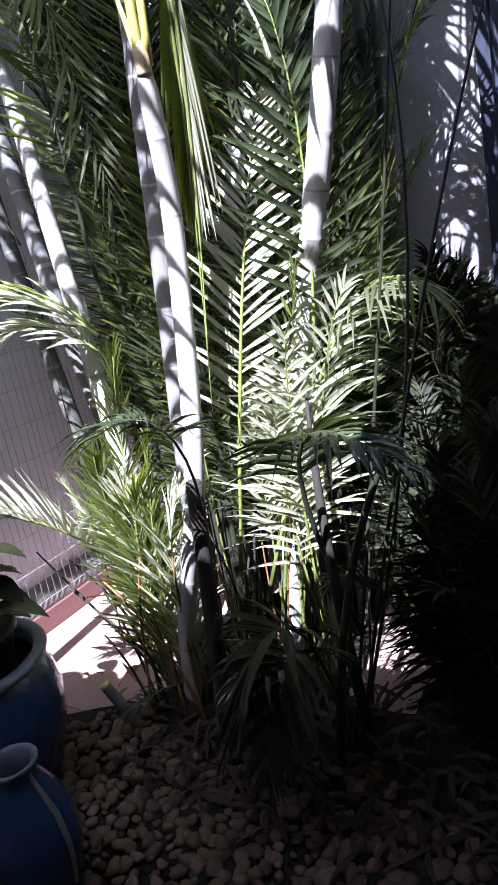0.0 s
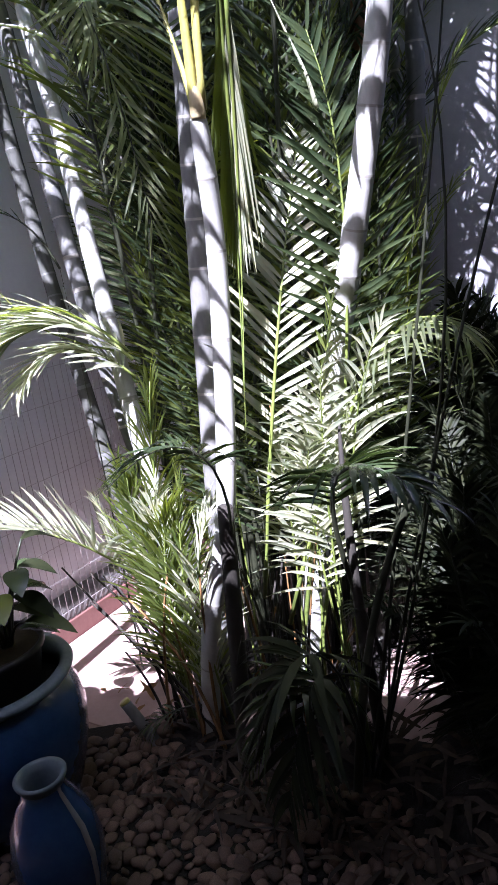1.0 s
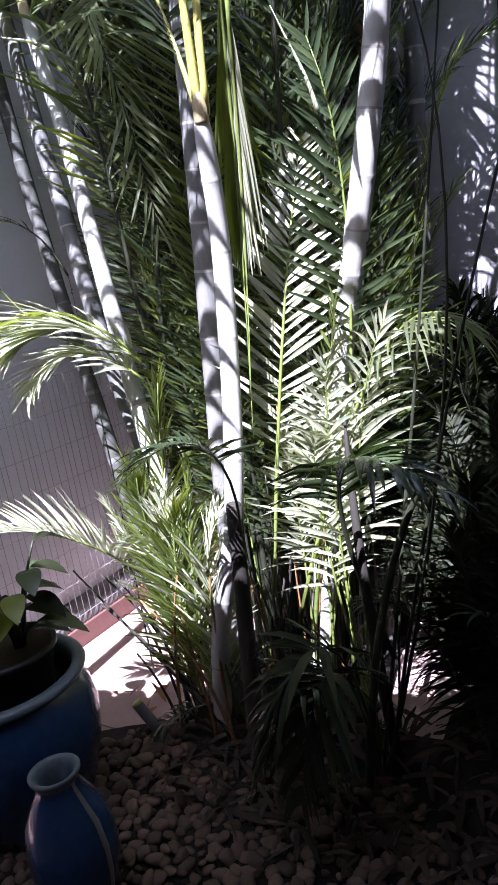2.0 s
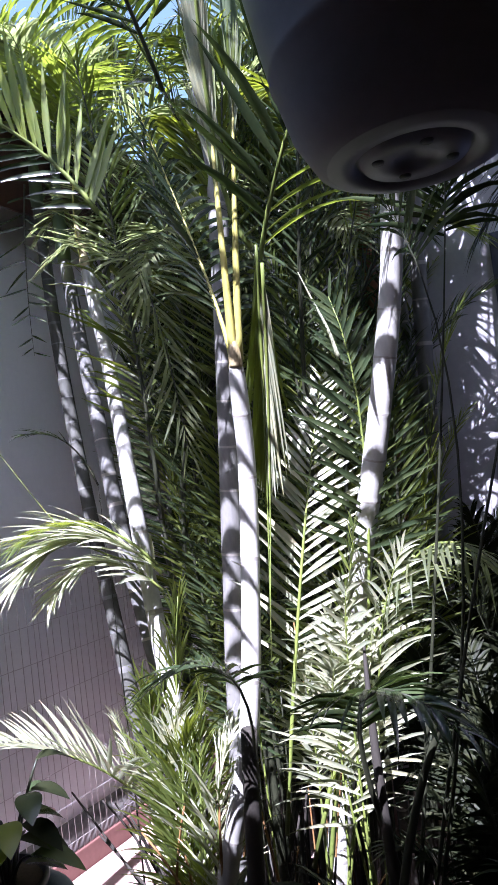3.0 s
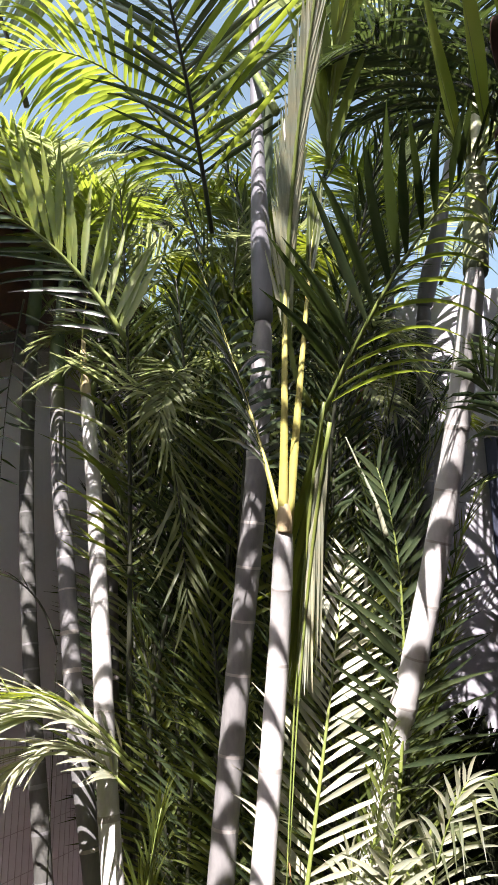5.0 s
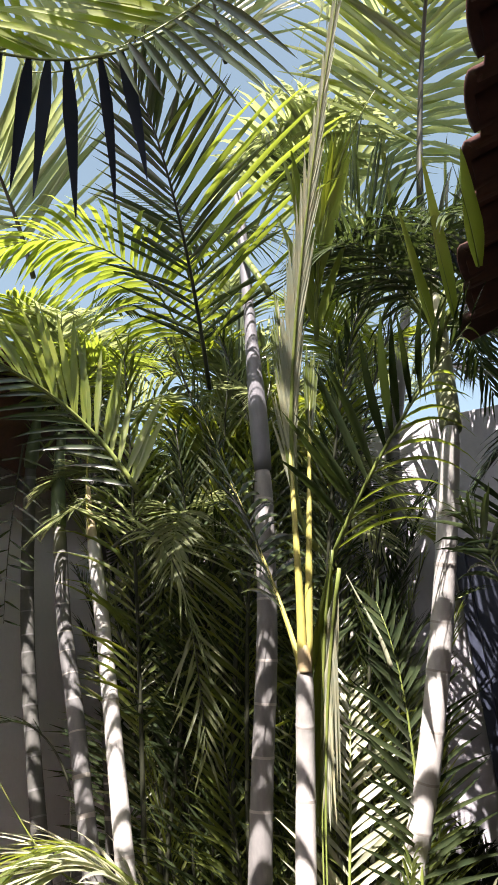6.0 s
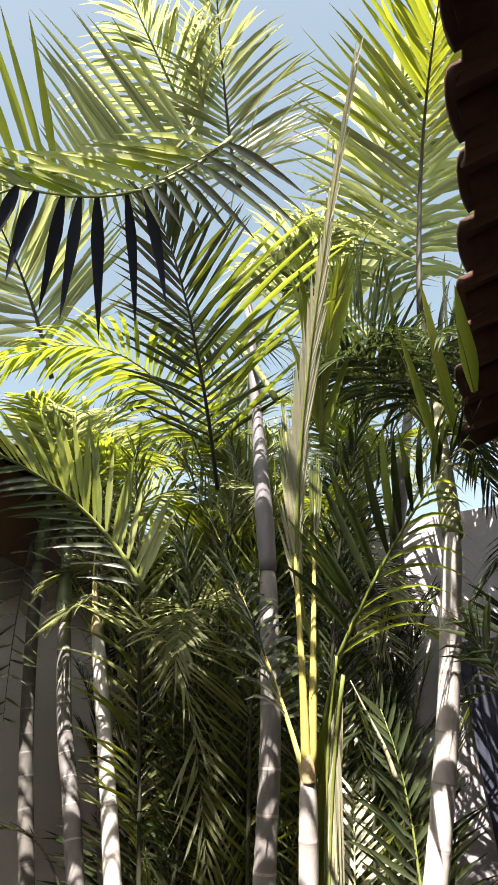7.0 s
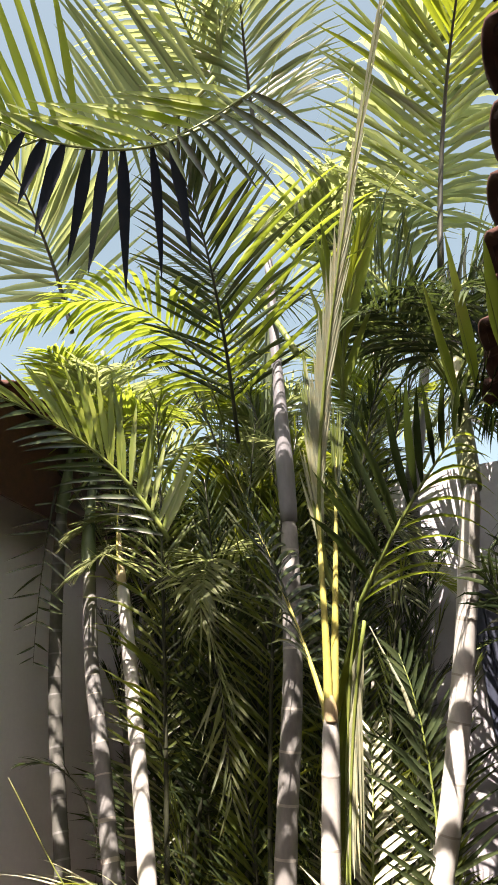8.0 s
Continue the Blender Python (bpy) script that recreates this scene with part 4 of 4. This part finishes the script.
v, f = tube(poly([(0, 0, 0), (0.06, -0.03, 0.45), (0.118, -0.06, 0.88)]), lambda s: 0.027 - 0.006 * s, 20, 12)
part("stump", mesh_of("stump", v, f, DEAD_WOOD), stub)
v, f = tube(poly([(0.117, -0.0595, 0.87), (0.1175, -0.060, 0.877), (0.118, -0.0605, 0.884)]), lambda s: 0.0208 - 0.002 * s, 3, 12)
part("cut_end", mesh_of("cut_end", v, f, DEAD_WOOD), stub, "dark rounded cut end")
stub2 = thing("palm_stub", (0.93, 1.68, 0.0), "short pale cut palm stub among dry stems", "stub")
v, f = tube(poly([(0, 0, 0), (-0.03, -0.015, 0.08), (-0.08, -0.03, 0.17)]), lambda s: 0.021 - 0.003 * s, 8, 12)
part("stump", mesh_of("stump", v, f, TRUNK_GREY), stub2)
v, f = tube(poly([(-0.079, -0.0297, 0.168), (-0.081, -0.030, 0.172), (-0.083, -0.031, 0.176)]), lambda s: 0.0182, 3, 12)
part("cut_end", mesh_of("cut_end", v, f, STALK_YELLOW), stub2, "yellow cut end")
spear = thing("palm_spear", (1.637, 1.88, 0.0), "dark unopened palm spear leaf", "palm leaf")
v, f = tube(curve3((0.0, 0.0, 0.0), (0.05, -0.17, 0.66), (0.023, -0.10, 1.087)), lambda s: 0.017 * (1 - 0.85 * s ** 2), 20, 8)
part("blade", mesh_of("blade", v, f, DEAD_WOOD), spear)
# thin dry canes at the foot of the clump
for i in range(42):
    x, y = 1.05 + rng.uniform(-0.16, 0.40), 1.80 + rng.uniform(-0.08, 0.10)
    lean = Vector((rng.uniform(-0.28, 0.22), rng.uniform(-0.16, 0.08), 0))
    h = rng.uniform(0.25, 0.75)
    cane = thing("dry_cane", (x, y, 0.0), "thin dry dark brown palm stalk at the clump's foot", "dry stalk", "dry stalks")
    v, f = tube(curve3((0, 0, 0), lean * 0.35 + UP * (h * 0.55), lean + UP * h), lambda s: 0.006 - 0.003 * s, 8, 6)
    part("stalk", mesh_of("stalk", v, f, DEAD_WOOD if i % 3 else FIBRE), cane)

for k, (a, b, c) in enumerate((((0, 0, 0), (-0.27, 0.0, 0.25), (-0.575, 0.0, 0.53)), ((0.02, 0.01, 0), (-0.20, 0.01, 0.20), (-0.46, -0.01, 0.42)))):
    cane = thing("dry_cane", (1.15, 1.75, 0.04), "long thin dark dry stalk leaning towards the pot", "dry stalk", "dry stalks")
    v, f = tube(curve3(a, b, c), lambda s: 0.006 - 0.003 * s, 12, 6)
    part("stalk", mesh_of("stalk", v, f, DEAD_WOOD), cane)
cane = thing("dry_cane", (1.62, 1.70, 0.0), "thick dull green leaf stalk leaning in the shade", "dry stalk", "dry stalks")
v, f = tube(curve3((0, 0, 0), (0.10, 0.0, 0.55), (0.26, -0.02, 0.95)), lambda s: 0.014 - 0.006 * s, 16, 8)
part("stalk", mesh_of("stalk", v, f, STALK_DARK), cane)

fallen = thing("fallen_frond", (0.98, 1.70, 0.06), "small grey fallen frond on the pebbles", "palm leaf")
frond(fallen, (1.08, 1.74, 0.16), (0.99, 1.68, 0.14), (0.91, 1.63, 0.09), 0.13, 12, 0.008, LEAF_DEEP, STALK_DARK, 0.004, start=0.2, droop=0.5, wide=(60, 25))
for i in range(14):
    x, y = 0.55 + rng.uniform(0, 0.42), 1.80 + rng.uniform(0, 0.14)
    dry = thing("dry_leaf", (x, y, 0.03), "curled brown dry leaf on the ground", "dry leaf", "dry leaves")
    made = leaflets(curve3((0, 0, 0), (0.01, 0, 0.005), (0.02, 0, 0)), rng.uniform(0.06, 0.12), 1, 0.022, droop=0.1, lift=4, roll=rng.uniform(-20, 20), wide=(80, 80), one_side=1)
    v, f, side = made[0]
    blade = part("blade", mesh_of("blade", v, f, FIBRE), dry)
    dry.rotation_euler = (0, 0, rng.uniform(0, 6.28))
# thin young canes rising through the clump
for i in range(15):
    x, y = 1.12 + rng.uniform(0, 0.50), 1.90 + rng.uniform(-0.05, 0.14)
    lean = Vector((rng.uniform(-0.08, 0.14), rng.uniform(-0.05, 0.04), 0))
    h = rng.uniform(0.55, 1.15)
    cane = thing("young_cane", (x, y, 0.0), "thin yellow green young palm cane", "palm cane", "young canes")
    v, f = tube(curve3((0, 0, 0), lean * 0.4 + UP * (h * 0.5), lean + UP * h), lambda s: 0.005 - 0.003 * s, 10, 6)
    part("stalk", mesh_of("stalk", v, f, (STALK, STALK_DARK, FIBRE)[i % 3]), cane)


# ---- pots and vase ----
def turned(name, profile, mat, parent, label="", segs=48):
    v, f = lathe(profile, segs)
    return part(name, mesh_of(name, v, f, mat), parent, label)


pot = thing("garden_pot", (0.735, 1.285, 0.0), "large blue glazed garden pot on the pebbles", "pot")
turned("body", [(0.0, 0.005), (0.14, 0.005), (0.155, 0.02), (0.198, 0.12), (0.234, 0.24), (0.245, 0.33), (0.235, 0.40), (0.212, 0.445), (0.202, 0.456)], GLAZE, pot)
turned("rim", [(0.198, 0.450), (0.218, 0.453), (0.232, 0.462), (0.236, 0.472), (0.230, 0.482), (0.216, 0.486), (0.202, 0.482), (0.196, 0.47), (0.194, 0.435)], RIM_GLAZE, pot, "worn pale glazed rim")
turned("soil", [(0.0, 0.395), (0.1, 0.40), (0.2125, 0.385)], SOIL, pot)
inner = thing("nursery_pot", (0.755, 1.305, 0.40), "black plastic nursery pot standing in the blue pot", "pot")
turned("body", [(0.0, 0.0), (0.105, 0.0), (0.132, 0.14), (0.143, 0.145), (0.143, 0.16), (0.133, 0.162), (0.127, 0.14)], BLACK_PLASTIC, inner)
turned("soil", [(0.0, 0.150), (0.07, 0.152), (0.1275, 0.146)], LITTER, inner)

vase = thing("vase", (1.132, 1.10, 0.0), "small blue glazed vase with a pale worn lip", "vase")
turned("body", [(0.0, 0.004), (0.062, 0.004), (0.068, 0.012), (0.088, 0.08), (0.104, 0.17), (0.106, 0.23), (0.094, 0.30), (0.066, 0.355), (0.052, 0.38), (0.050, 0.395)], GLAZE, vase)
turned("lip", [(0.048, 0.39), (0.053, 0.402), (0.060, 0.414), (0.061, 0.420), (0.056, 0.423), (0.048, 0.418), (0.042, 0.40), (0.042, 0.34)], RIM_GLAZE, vase, "pale worn lip")

verts, faces = [], []
drip = [(0.0535, 0.402), (0.054, 0.385), (0.070, 0.355), (0.098, 0.30), (0.110, 0.23), (0.1075, 0.17), (0.095, 0.10)]
for i, (r, z) in enumerate(drip):
    for k in range(5):
        a = radians(6 + (k - 2) * (3.2 - 0.22 * i))
        q = r - (0.0035 if k in (0, 4) else 0.0012)
        verts.append((q * math.cos(a), q * math.sin(a), z))
for i in range(len(drip) - 1):
    for k in range(4):
        n = i * 5 + k
        faces.append((n + 5, n + 6, n + 1, n))
part("glaze_run", mesh_of("glaze_run", verts, faces, VASE_BAND), vase, "grey run of glaze from the lip")


def blade_leaf(root, way, length, width, fold=0.2, sag=0.4, segs=7):
    root, way = Vector(root), Vector(way).normalized()
    flank = way.cross(UP).normalized()
    face = flank.cross(way)
    verts, faces = [], []
    for k in range(segs + 1):
        t = k / segs
        p = root + way * (length * t) - UP * (length * sag * t * t)
        w = width * math.sin(math.pi * min(1, t * 0.96 + 0.04)) ** 0.8
        verts += [p + flank * w * 0.5 + face * w * fold, p, p - flank * w * 0.5 + face * w * fold]
    for k in range(segs):
        a = 3 * k
        faces += [(a, a + 1, a + 4, a + 3), (a + 1, a + 2, a + 5, a + 4)]
    return verts, faces


plant = thing("potted_plant", (0.785, 1.335, 0.545), "broad leaved dark green plant with a few leaves coloured as sunlit", "plant")
prng = random.Random(5)
for k in range(12):
    a = radians(k * 137.5 + prng.uniform(-12, 12))
    h = 0.09 + 0.018 * k
    lean = prng.uniform(0.04, 0.11)
    top = Vector((math.cos(a) * lean, math.sin(a) * lean, h))
    v, f = tube(curve3((0.012 * math.cos(a), 0.012 * math.sin(a), 0), top * 0.5 + Vector((0, 0, 0.02)), top), lambda s: 0.006 - 0.003 * s, 8, 6)
    stalk_ob = part("stalk", mesh_of("stalk", v, f, STALK_DARK), plant)
    for j in range(2):
        b = a + prng.uniform(-0.9, 0.9)
        v, f = blade_leaf(top * (1 - 0.25 * j), (math.cos(b), math.sin(b), 0.15), prng.uniform(0.10, 0.14), prng.uniform(0.062, 0.088), 0.12, 0.55)
        # two stalks carry bright yellow leaves, sunlight put into their colour
        part("leaf", mesh_of("leaf", v, f, LEAF_LIME_LIT if k in (2, 5) else LEAF_DARK_SHADE if k % 2 else LEAF_DEEP), stalk_ob, "leaf coloured bright yellow as sunlit" if k in (2, 5) else "")

hanging = thing("hanging_pot", (2.225, 0.815, 1.774), "grey plastic hanging pot with drain holes underneath", "pot")
v, f = lathe([(0.0696, 0.012), (0.060, 0.010), (0.049, 0.010), (0.047, 0.015), (0.043, 0.015), (0.041, 0.010), (0.018, 0.010), (0.016, 0.013), (0, 0.014)], 48)
base_ob = part("base", mesh_of("base", v, f, GREY_PLASTIC), hanging)
for k in range(4):
    a = radians(35 + 90 * k)
    v, f = lathe([(0.0, 0.0085), (0.0045, 0.0085), (0.0052, 0.010), (0.0052, 0.013)], 14)
    part("drain_hole", mesh_of("drain_hole", v, f, BLACK_PLASTIC), base_ob, "dark drain hole", pose(0.030 * math.cos(a), 0.030 * math.sin(a), 0))
turned("body", [(0.06821, 0.012), (0.07795, 0.016), (0.09396, 0.045), (0.1044, 0.085), (0.1065, 0.088), (0.1065, 0.094), (0.1114, 0.12), (0.1197, 0.17), (0.1239, 0.22), (0.1308, 0.225), (0.1322, 0.245), (0.1239, 0.25), (0.1148, 0.21)], GREY_PLASTIC, hanging)
turned("soil", [(0, 0.205), (0.05568, 0.21), (0.1169, 0.20)], SOIL, hanging)
for k in range(3):
    a = radians(100 + 120 * k)
    v, f = tube(curve3((0.129 * math.cos(a), 0.129 * math.sin(a), 0.24), (0.07 * math.cos(a), 0.07 * math.sin(a), 0.47), (0, 0, 0.70)), lambda s: 0.002, 6, 5)
    part("hanger", mesh_of("hanger", v, f, BLACK_PLASTIC), hanging)
v, f = tube(poly([(0, 0, 0.69), (0, 0, 0.78), (0, 0, 0.84)]), lambda s: 0.004, 6, 6)
part("hook", mesh_of("hook", v, f, BLACK_PLASTIC), hanging)

hanging.scale = (1.18, 1.18, 1.18)

# ---- back of the court ----
post = thing("wooden_post", (1.26, 3.20, 0.0), "orange brown varnished wooden post by the wall", "post")
v, f = tube(poly([(0, 0, 0), (0.0, 0, 1.5), (0.02, 0, 3.0)]), lambda s: 0.036, 20, 12)
part("shaft", mesh_of("shaft", v, f, ORANGE_WOOD), post)

gate = thing("metal_gate", (1.80, 3.285, 0.0), "dark blue painted sheet metal gate in the boundary wall", "gate")
box("frame", 0.0, 0.05, -0.05, 0.012, 0.0, 2.41, BLUE_PAINT, 0.004, gate)
box("frame", 1.15, 1.20, -0.05, 0.012, 0.0, 2.41, BLUE_PAINT, 0.004, gate)
box("frame", 0.05, 1.15, -0.05, 0.012, 2.36, 2.41, BLUE_PAINT, 0.004, gate)
for k in range(5):
    box("panel", 0.054 + 0.219 * k, 0.268 + 0.219 * k, -0.03, 0.004, 0.03, 2.357, BLUE_PAINT, 0.005, gate)
jar = thing("clay_pot", (2.06, 2.86, 0.0), "tall dark brown clay pot in the shade", "pot")
turned("body", [(0.0, 0.0), (0.15, 0.0), (0.17, 0.03), (0.23, 0.30), (0.24, 0.50), (0.20, 0.70), (0.17, 0.76)], TILE, jar)
turned("rim", [(0.165, 0.755), (0.19, 0.765), (0.20, 0.79), (0.195, 0.815), (0.175, 0.82), (0.16, 0.80), (0.155, 0.70)], TILE, jar)
turned("soil", [(0.0, 0.71), (0.16, 0.70)], SOIL, jar)

# ---- wire mesh panel on the kerb ----
panel = thing("wire_mesh_panel", (0.090, 0.0, 0.0), "welded wire mesh panel standing on the red kerb", "wire mesh")
up_wire = mesh_of("wire", *tube(lambda s: (Vector((0, 0, 0.08 + 1.12 * s)), Vector((0, 0, 1))), lambda s: 0.0015, 3, 5), WIRE_DARK)
along_wire = mesh_of("wire", *tube(lambda s: (Vector((0.004, 0.5 + 2.6 * s, 0)), Vector((0, 1, 0))), lambda s: 0.0015, 4, 5), WIRE_DARK)
for k in range(74):
    part("wire", up_wire, panel, m=pose(0, 0.52 + 0.035 * k, 0, random.uniform(-0.5, 0.5), 0, 0))
for k in range(8):
    part("wire", along_wire, panel, m=pose(0, 0, 0.13 + 0.15 * k))

# ---- floor, soil and pebbles ----
floor = thing("floor", (0, 0, 0), "red painted floor slabs, sunlit behind the palms", "floor", kind="structure")
for i in range(5):
    for j in range(7):
        x0, y0 = 0.104 + i * 0.9, -2.4 + j * 0.82
        part("slab", from_bm("slab", box_geo(x0, x0 + 0.894, y0, y0 + 0.814, -0.044, -0.001 - 0.0008 * ((i + j) % 3), 0.003), RED_FLOOR), floor)


def bed_edge(a):
    return 1.0 + 0.06 * math.sin(3 * a + 0.6) + 0.04 * math.sin(7 * a)


def in_bed(x, y):
    dx, dy = (x - 1.36) / 0.74, (y - 1.20) / 0.76
    limit = 1.70 + 0.05 * math.sin(9 * x) + 0.03 * math.sin(23 * x) + (0.16 if x < 0.98 else 0.0)
    return y < limit and math.hypot(dx, dy) < bed_edge(math.atan2(dy, dx))


verts, faces = [(1.72, 1.22, 0.012)], []
for ring in range(1, 7):
    for k in range(48):
        a = 2 * math.pi * k / 48
        e = bed_edge(a) * ring / 6
        verts.append((1.72 + 1.32 * e * math.cos(a), 1.22 + 0.76 * e * math.sin(a), 0.006 + (0.018 if ring < 6 else -0.005) + 0.006 * math.sin(5 * a + ring)))
for k in range(48):
    faces.append((0, 1 + k, 1 + (k + 1) % 48))
for ring in range(5):
    for k in range(48):
        a, b = 1 + ring * 48 + k, 1 + ring * 48 + (k + 1) % 48
        faces.append((a, a + 48, b + 48, b))
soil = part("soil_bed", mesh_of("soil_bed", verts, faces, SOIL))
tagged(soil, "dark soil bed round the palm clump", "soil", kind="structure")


def soil_patch(name, cx, cy, rx, ry, z, label):
    verts, faces = [(cx, cy, z)], []
    for ring in (0.5, 0.9, 1.0):
        for k in range(40):
            a = 2 * math.pi * k / 40
            e = bed_edge(a + cx) * ring
            verts.append((cx + rx * e * math.cos(a), min(cy + ry * e * math.sin(a), 3.285), z if ring < 1 else -0.01))
    for k in range(40):
        faces.append((0, 1 + k, 1 + (k + 1) % 40))
        for r in range(2):
            a, b = 1 + r * 40 + k, 1 + r * 40 + (k + 1) % 40
            faces.append((a, a + 40, b + 40, b))
    tagged(part(name, mesh_of(name, verts, faces, SOIL)), label, "soil", kind="structure")


# strip and back patches cover shaded slabs; their near-black stands in for shade
soil_patch("soil_strip", 2.42, 2.12, 0.74, 0.62, 0.016, "dark soil strip laid as deep shade beside the sunlit slabs")
soil_patch("soil_back", 2.30, 2.92, 0.80, 0.62, 0.012, "dark soil laid as deep shade along the boundary wall")
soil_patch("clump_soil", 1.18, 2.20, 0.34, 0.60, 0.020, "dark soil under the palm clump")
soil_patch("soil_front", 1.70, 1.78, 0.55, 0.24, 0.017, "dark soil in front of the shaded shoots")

litter = random.Random(21)
lv, lf = [], []
for i in range(420):
    x, y = litter.uniform(0.95, 2.45), litter.uniform(1.45, 2.05)
    a, w, n = litter.uniform(0, 6.28), litter.uniform(0.004, 0.011), litter.uniform(0.05, 0.16)
    c, d = math.cos(a), math.sin(a)
    z = 0.034 + litter.uniform(0, 0.02)
    o = len(lv)
    for t, k, up in ((0.0, 0.5, 0.0), (0.35, 1.0, litter.uniform(0.004, 0.02)), (0.7, 0.8, litter.uniform(0.0, 0.018)), (1.0, 0.1, 0.0)):
        for side in (-1, 1):
            lv.append((x + c * n * t - d * w * k * side, y + d * n * t + c * w * k * side, z + up + 0.003 * side))
    lf += [(o + 2 * k, o + 2 * k + 1, o + 2 * k + 3, o + 2 * k + 2) for k in range(3)]
tagged(part("leaf_litter", mesh_of("leaf_litter", lv, lf, LITTER)), "dark dead leaflets lying on the soil", "leaf litter", kind="stuff")

stones = random.Random(8)


def pebble_geo(seed):
    r = random.Random(seed)
    bm = bmesh.new()
    bmesh.ops.create_icosphere(bm, subdivisions=2, radius=1.0)
    sx, sy, sz = r.uniform(0.95, 1.3), r.uniform(0.75, 1.0), r.uniform(0.5, 0.72)
    off = Vector((r.uniform(0, 50), r.uniform(0, 50), 0))
    for p in bm.verts:
        p.co *= 1 + 0.42 * noise.noise(p.co * 1.1 + off)
        p.co = Vector((p.co.x * sx, p.co.y * sy, p.co.z * sz))
    return bm


shapes = [from_bm("pebble", pebble_geo(s), STONE, True) for s in range(9)]
bed = thing("pebble_bed", (1.48, 1.24, 0.0), "bed of rounded tan and grey river pebbles", "pebbles", kind="structure")
spots = []
for i in range(52):
    for j in range(46):
        x = 0.60 + i * 0.036 + (0.018 if j % 2 else 0) + stones.uniform(-0.013, 0.013)
        y = 0.42 + j * 0.034 + stones.uniform(-0.013, 0.013)
        if in_bed(x, y):
            spots.append((x, y))
near = sorted(spots, key=lambda p: abs(p[0] - 1.25) + 1.3 * abs(p[1] - 1.50))
rest_v, rest_f = [], []
for n, (x, y) in enumerate(near):
    size = stones.choice((stones.uniform(0.011, 0.018), stones.uniform(0.017, 0.027)))
    m = pose(x - 1.48, y - 1.24, 0.024 + stones.uniform(0, 0.012), stones.uniform(-25, 25), stones.uniform(-25, 25), stones.uniform(0, 360)) @ Matrix.Scale(size, 4)
    if n < 300:
        part("pebble", shapes[n % 9], bed, m=m)
    else:
        me = shapes[n % 9]
        o = len(rest_v)
        rest_v += [m @ q.co for q in me.vertices]
        rest_f += [tuple(o + i for i in q.vertices) for q in me.polygons]
tagged(part("pebbles", mesh_of("pebbles", rest_v, rest_f, STONE), bed), kind="stuff")
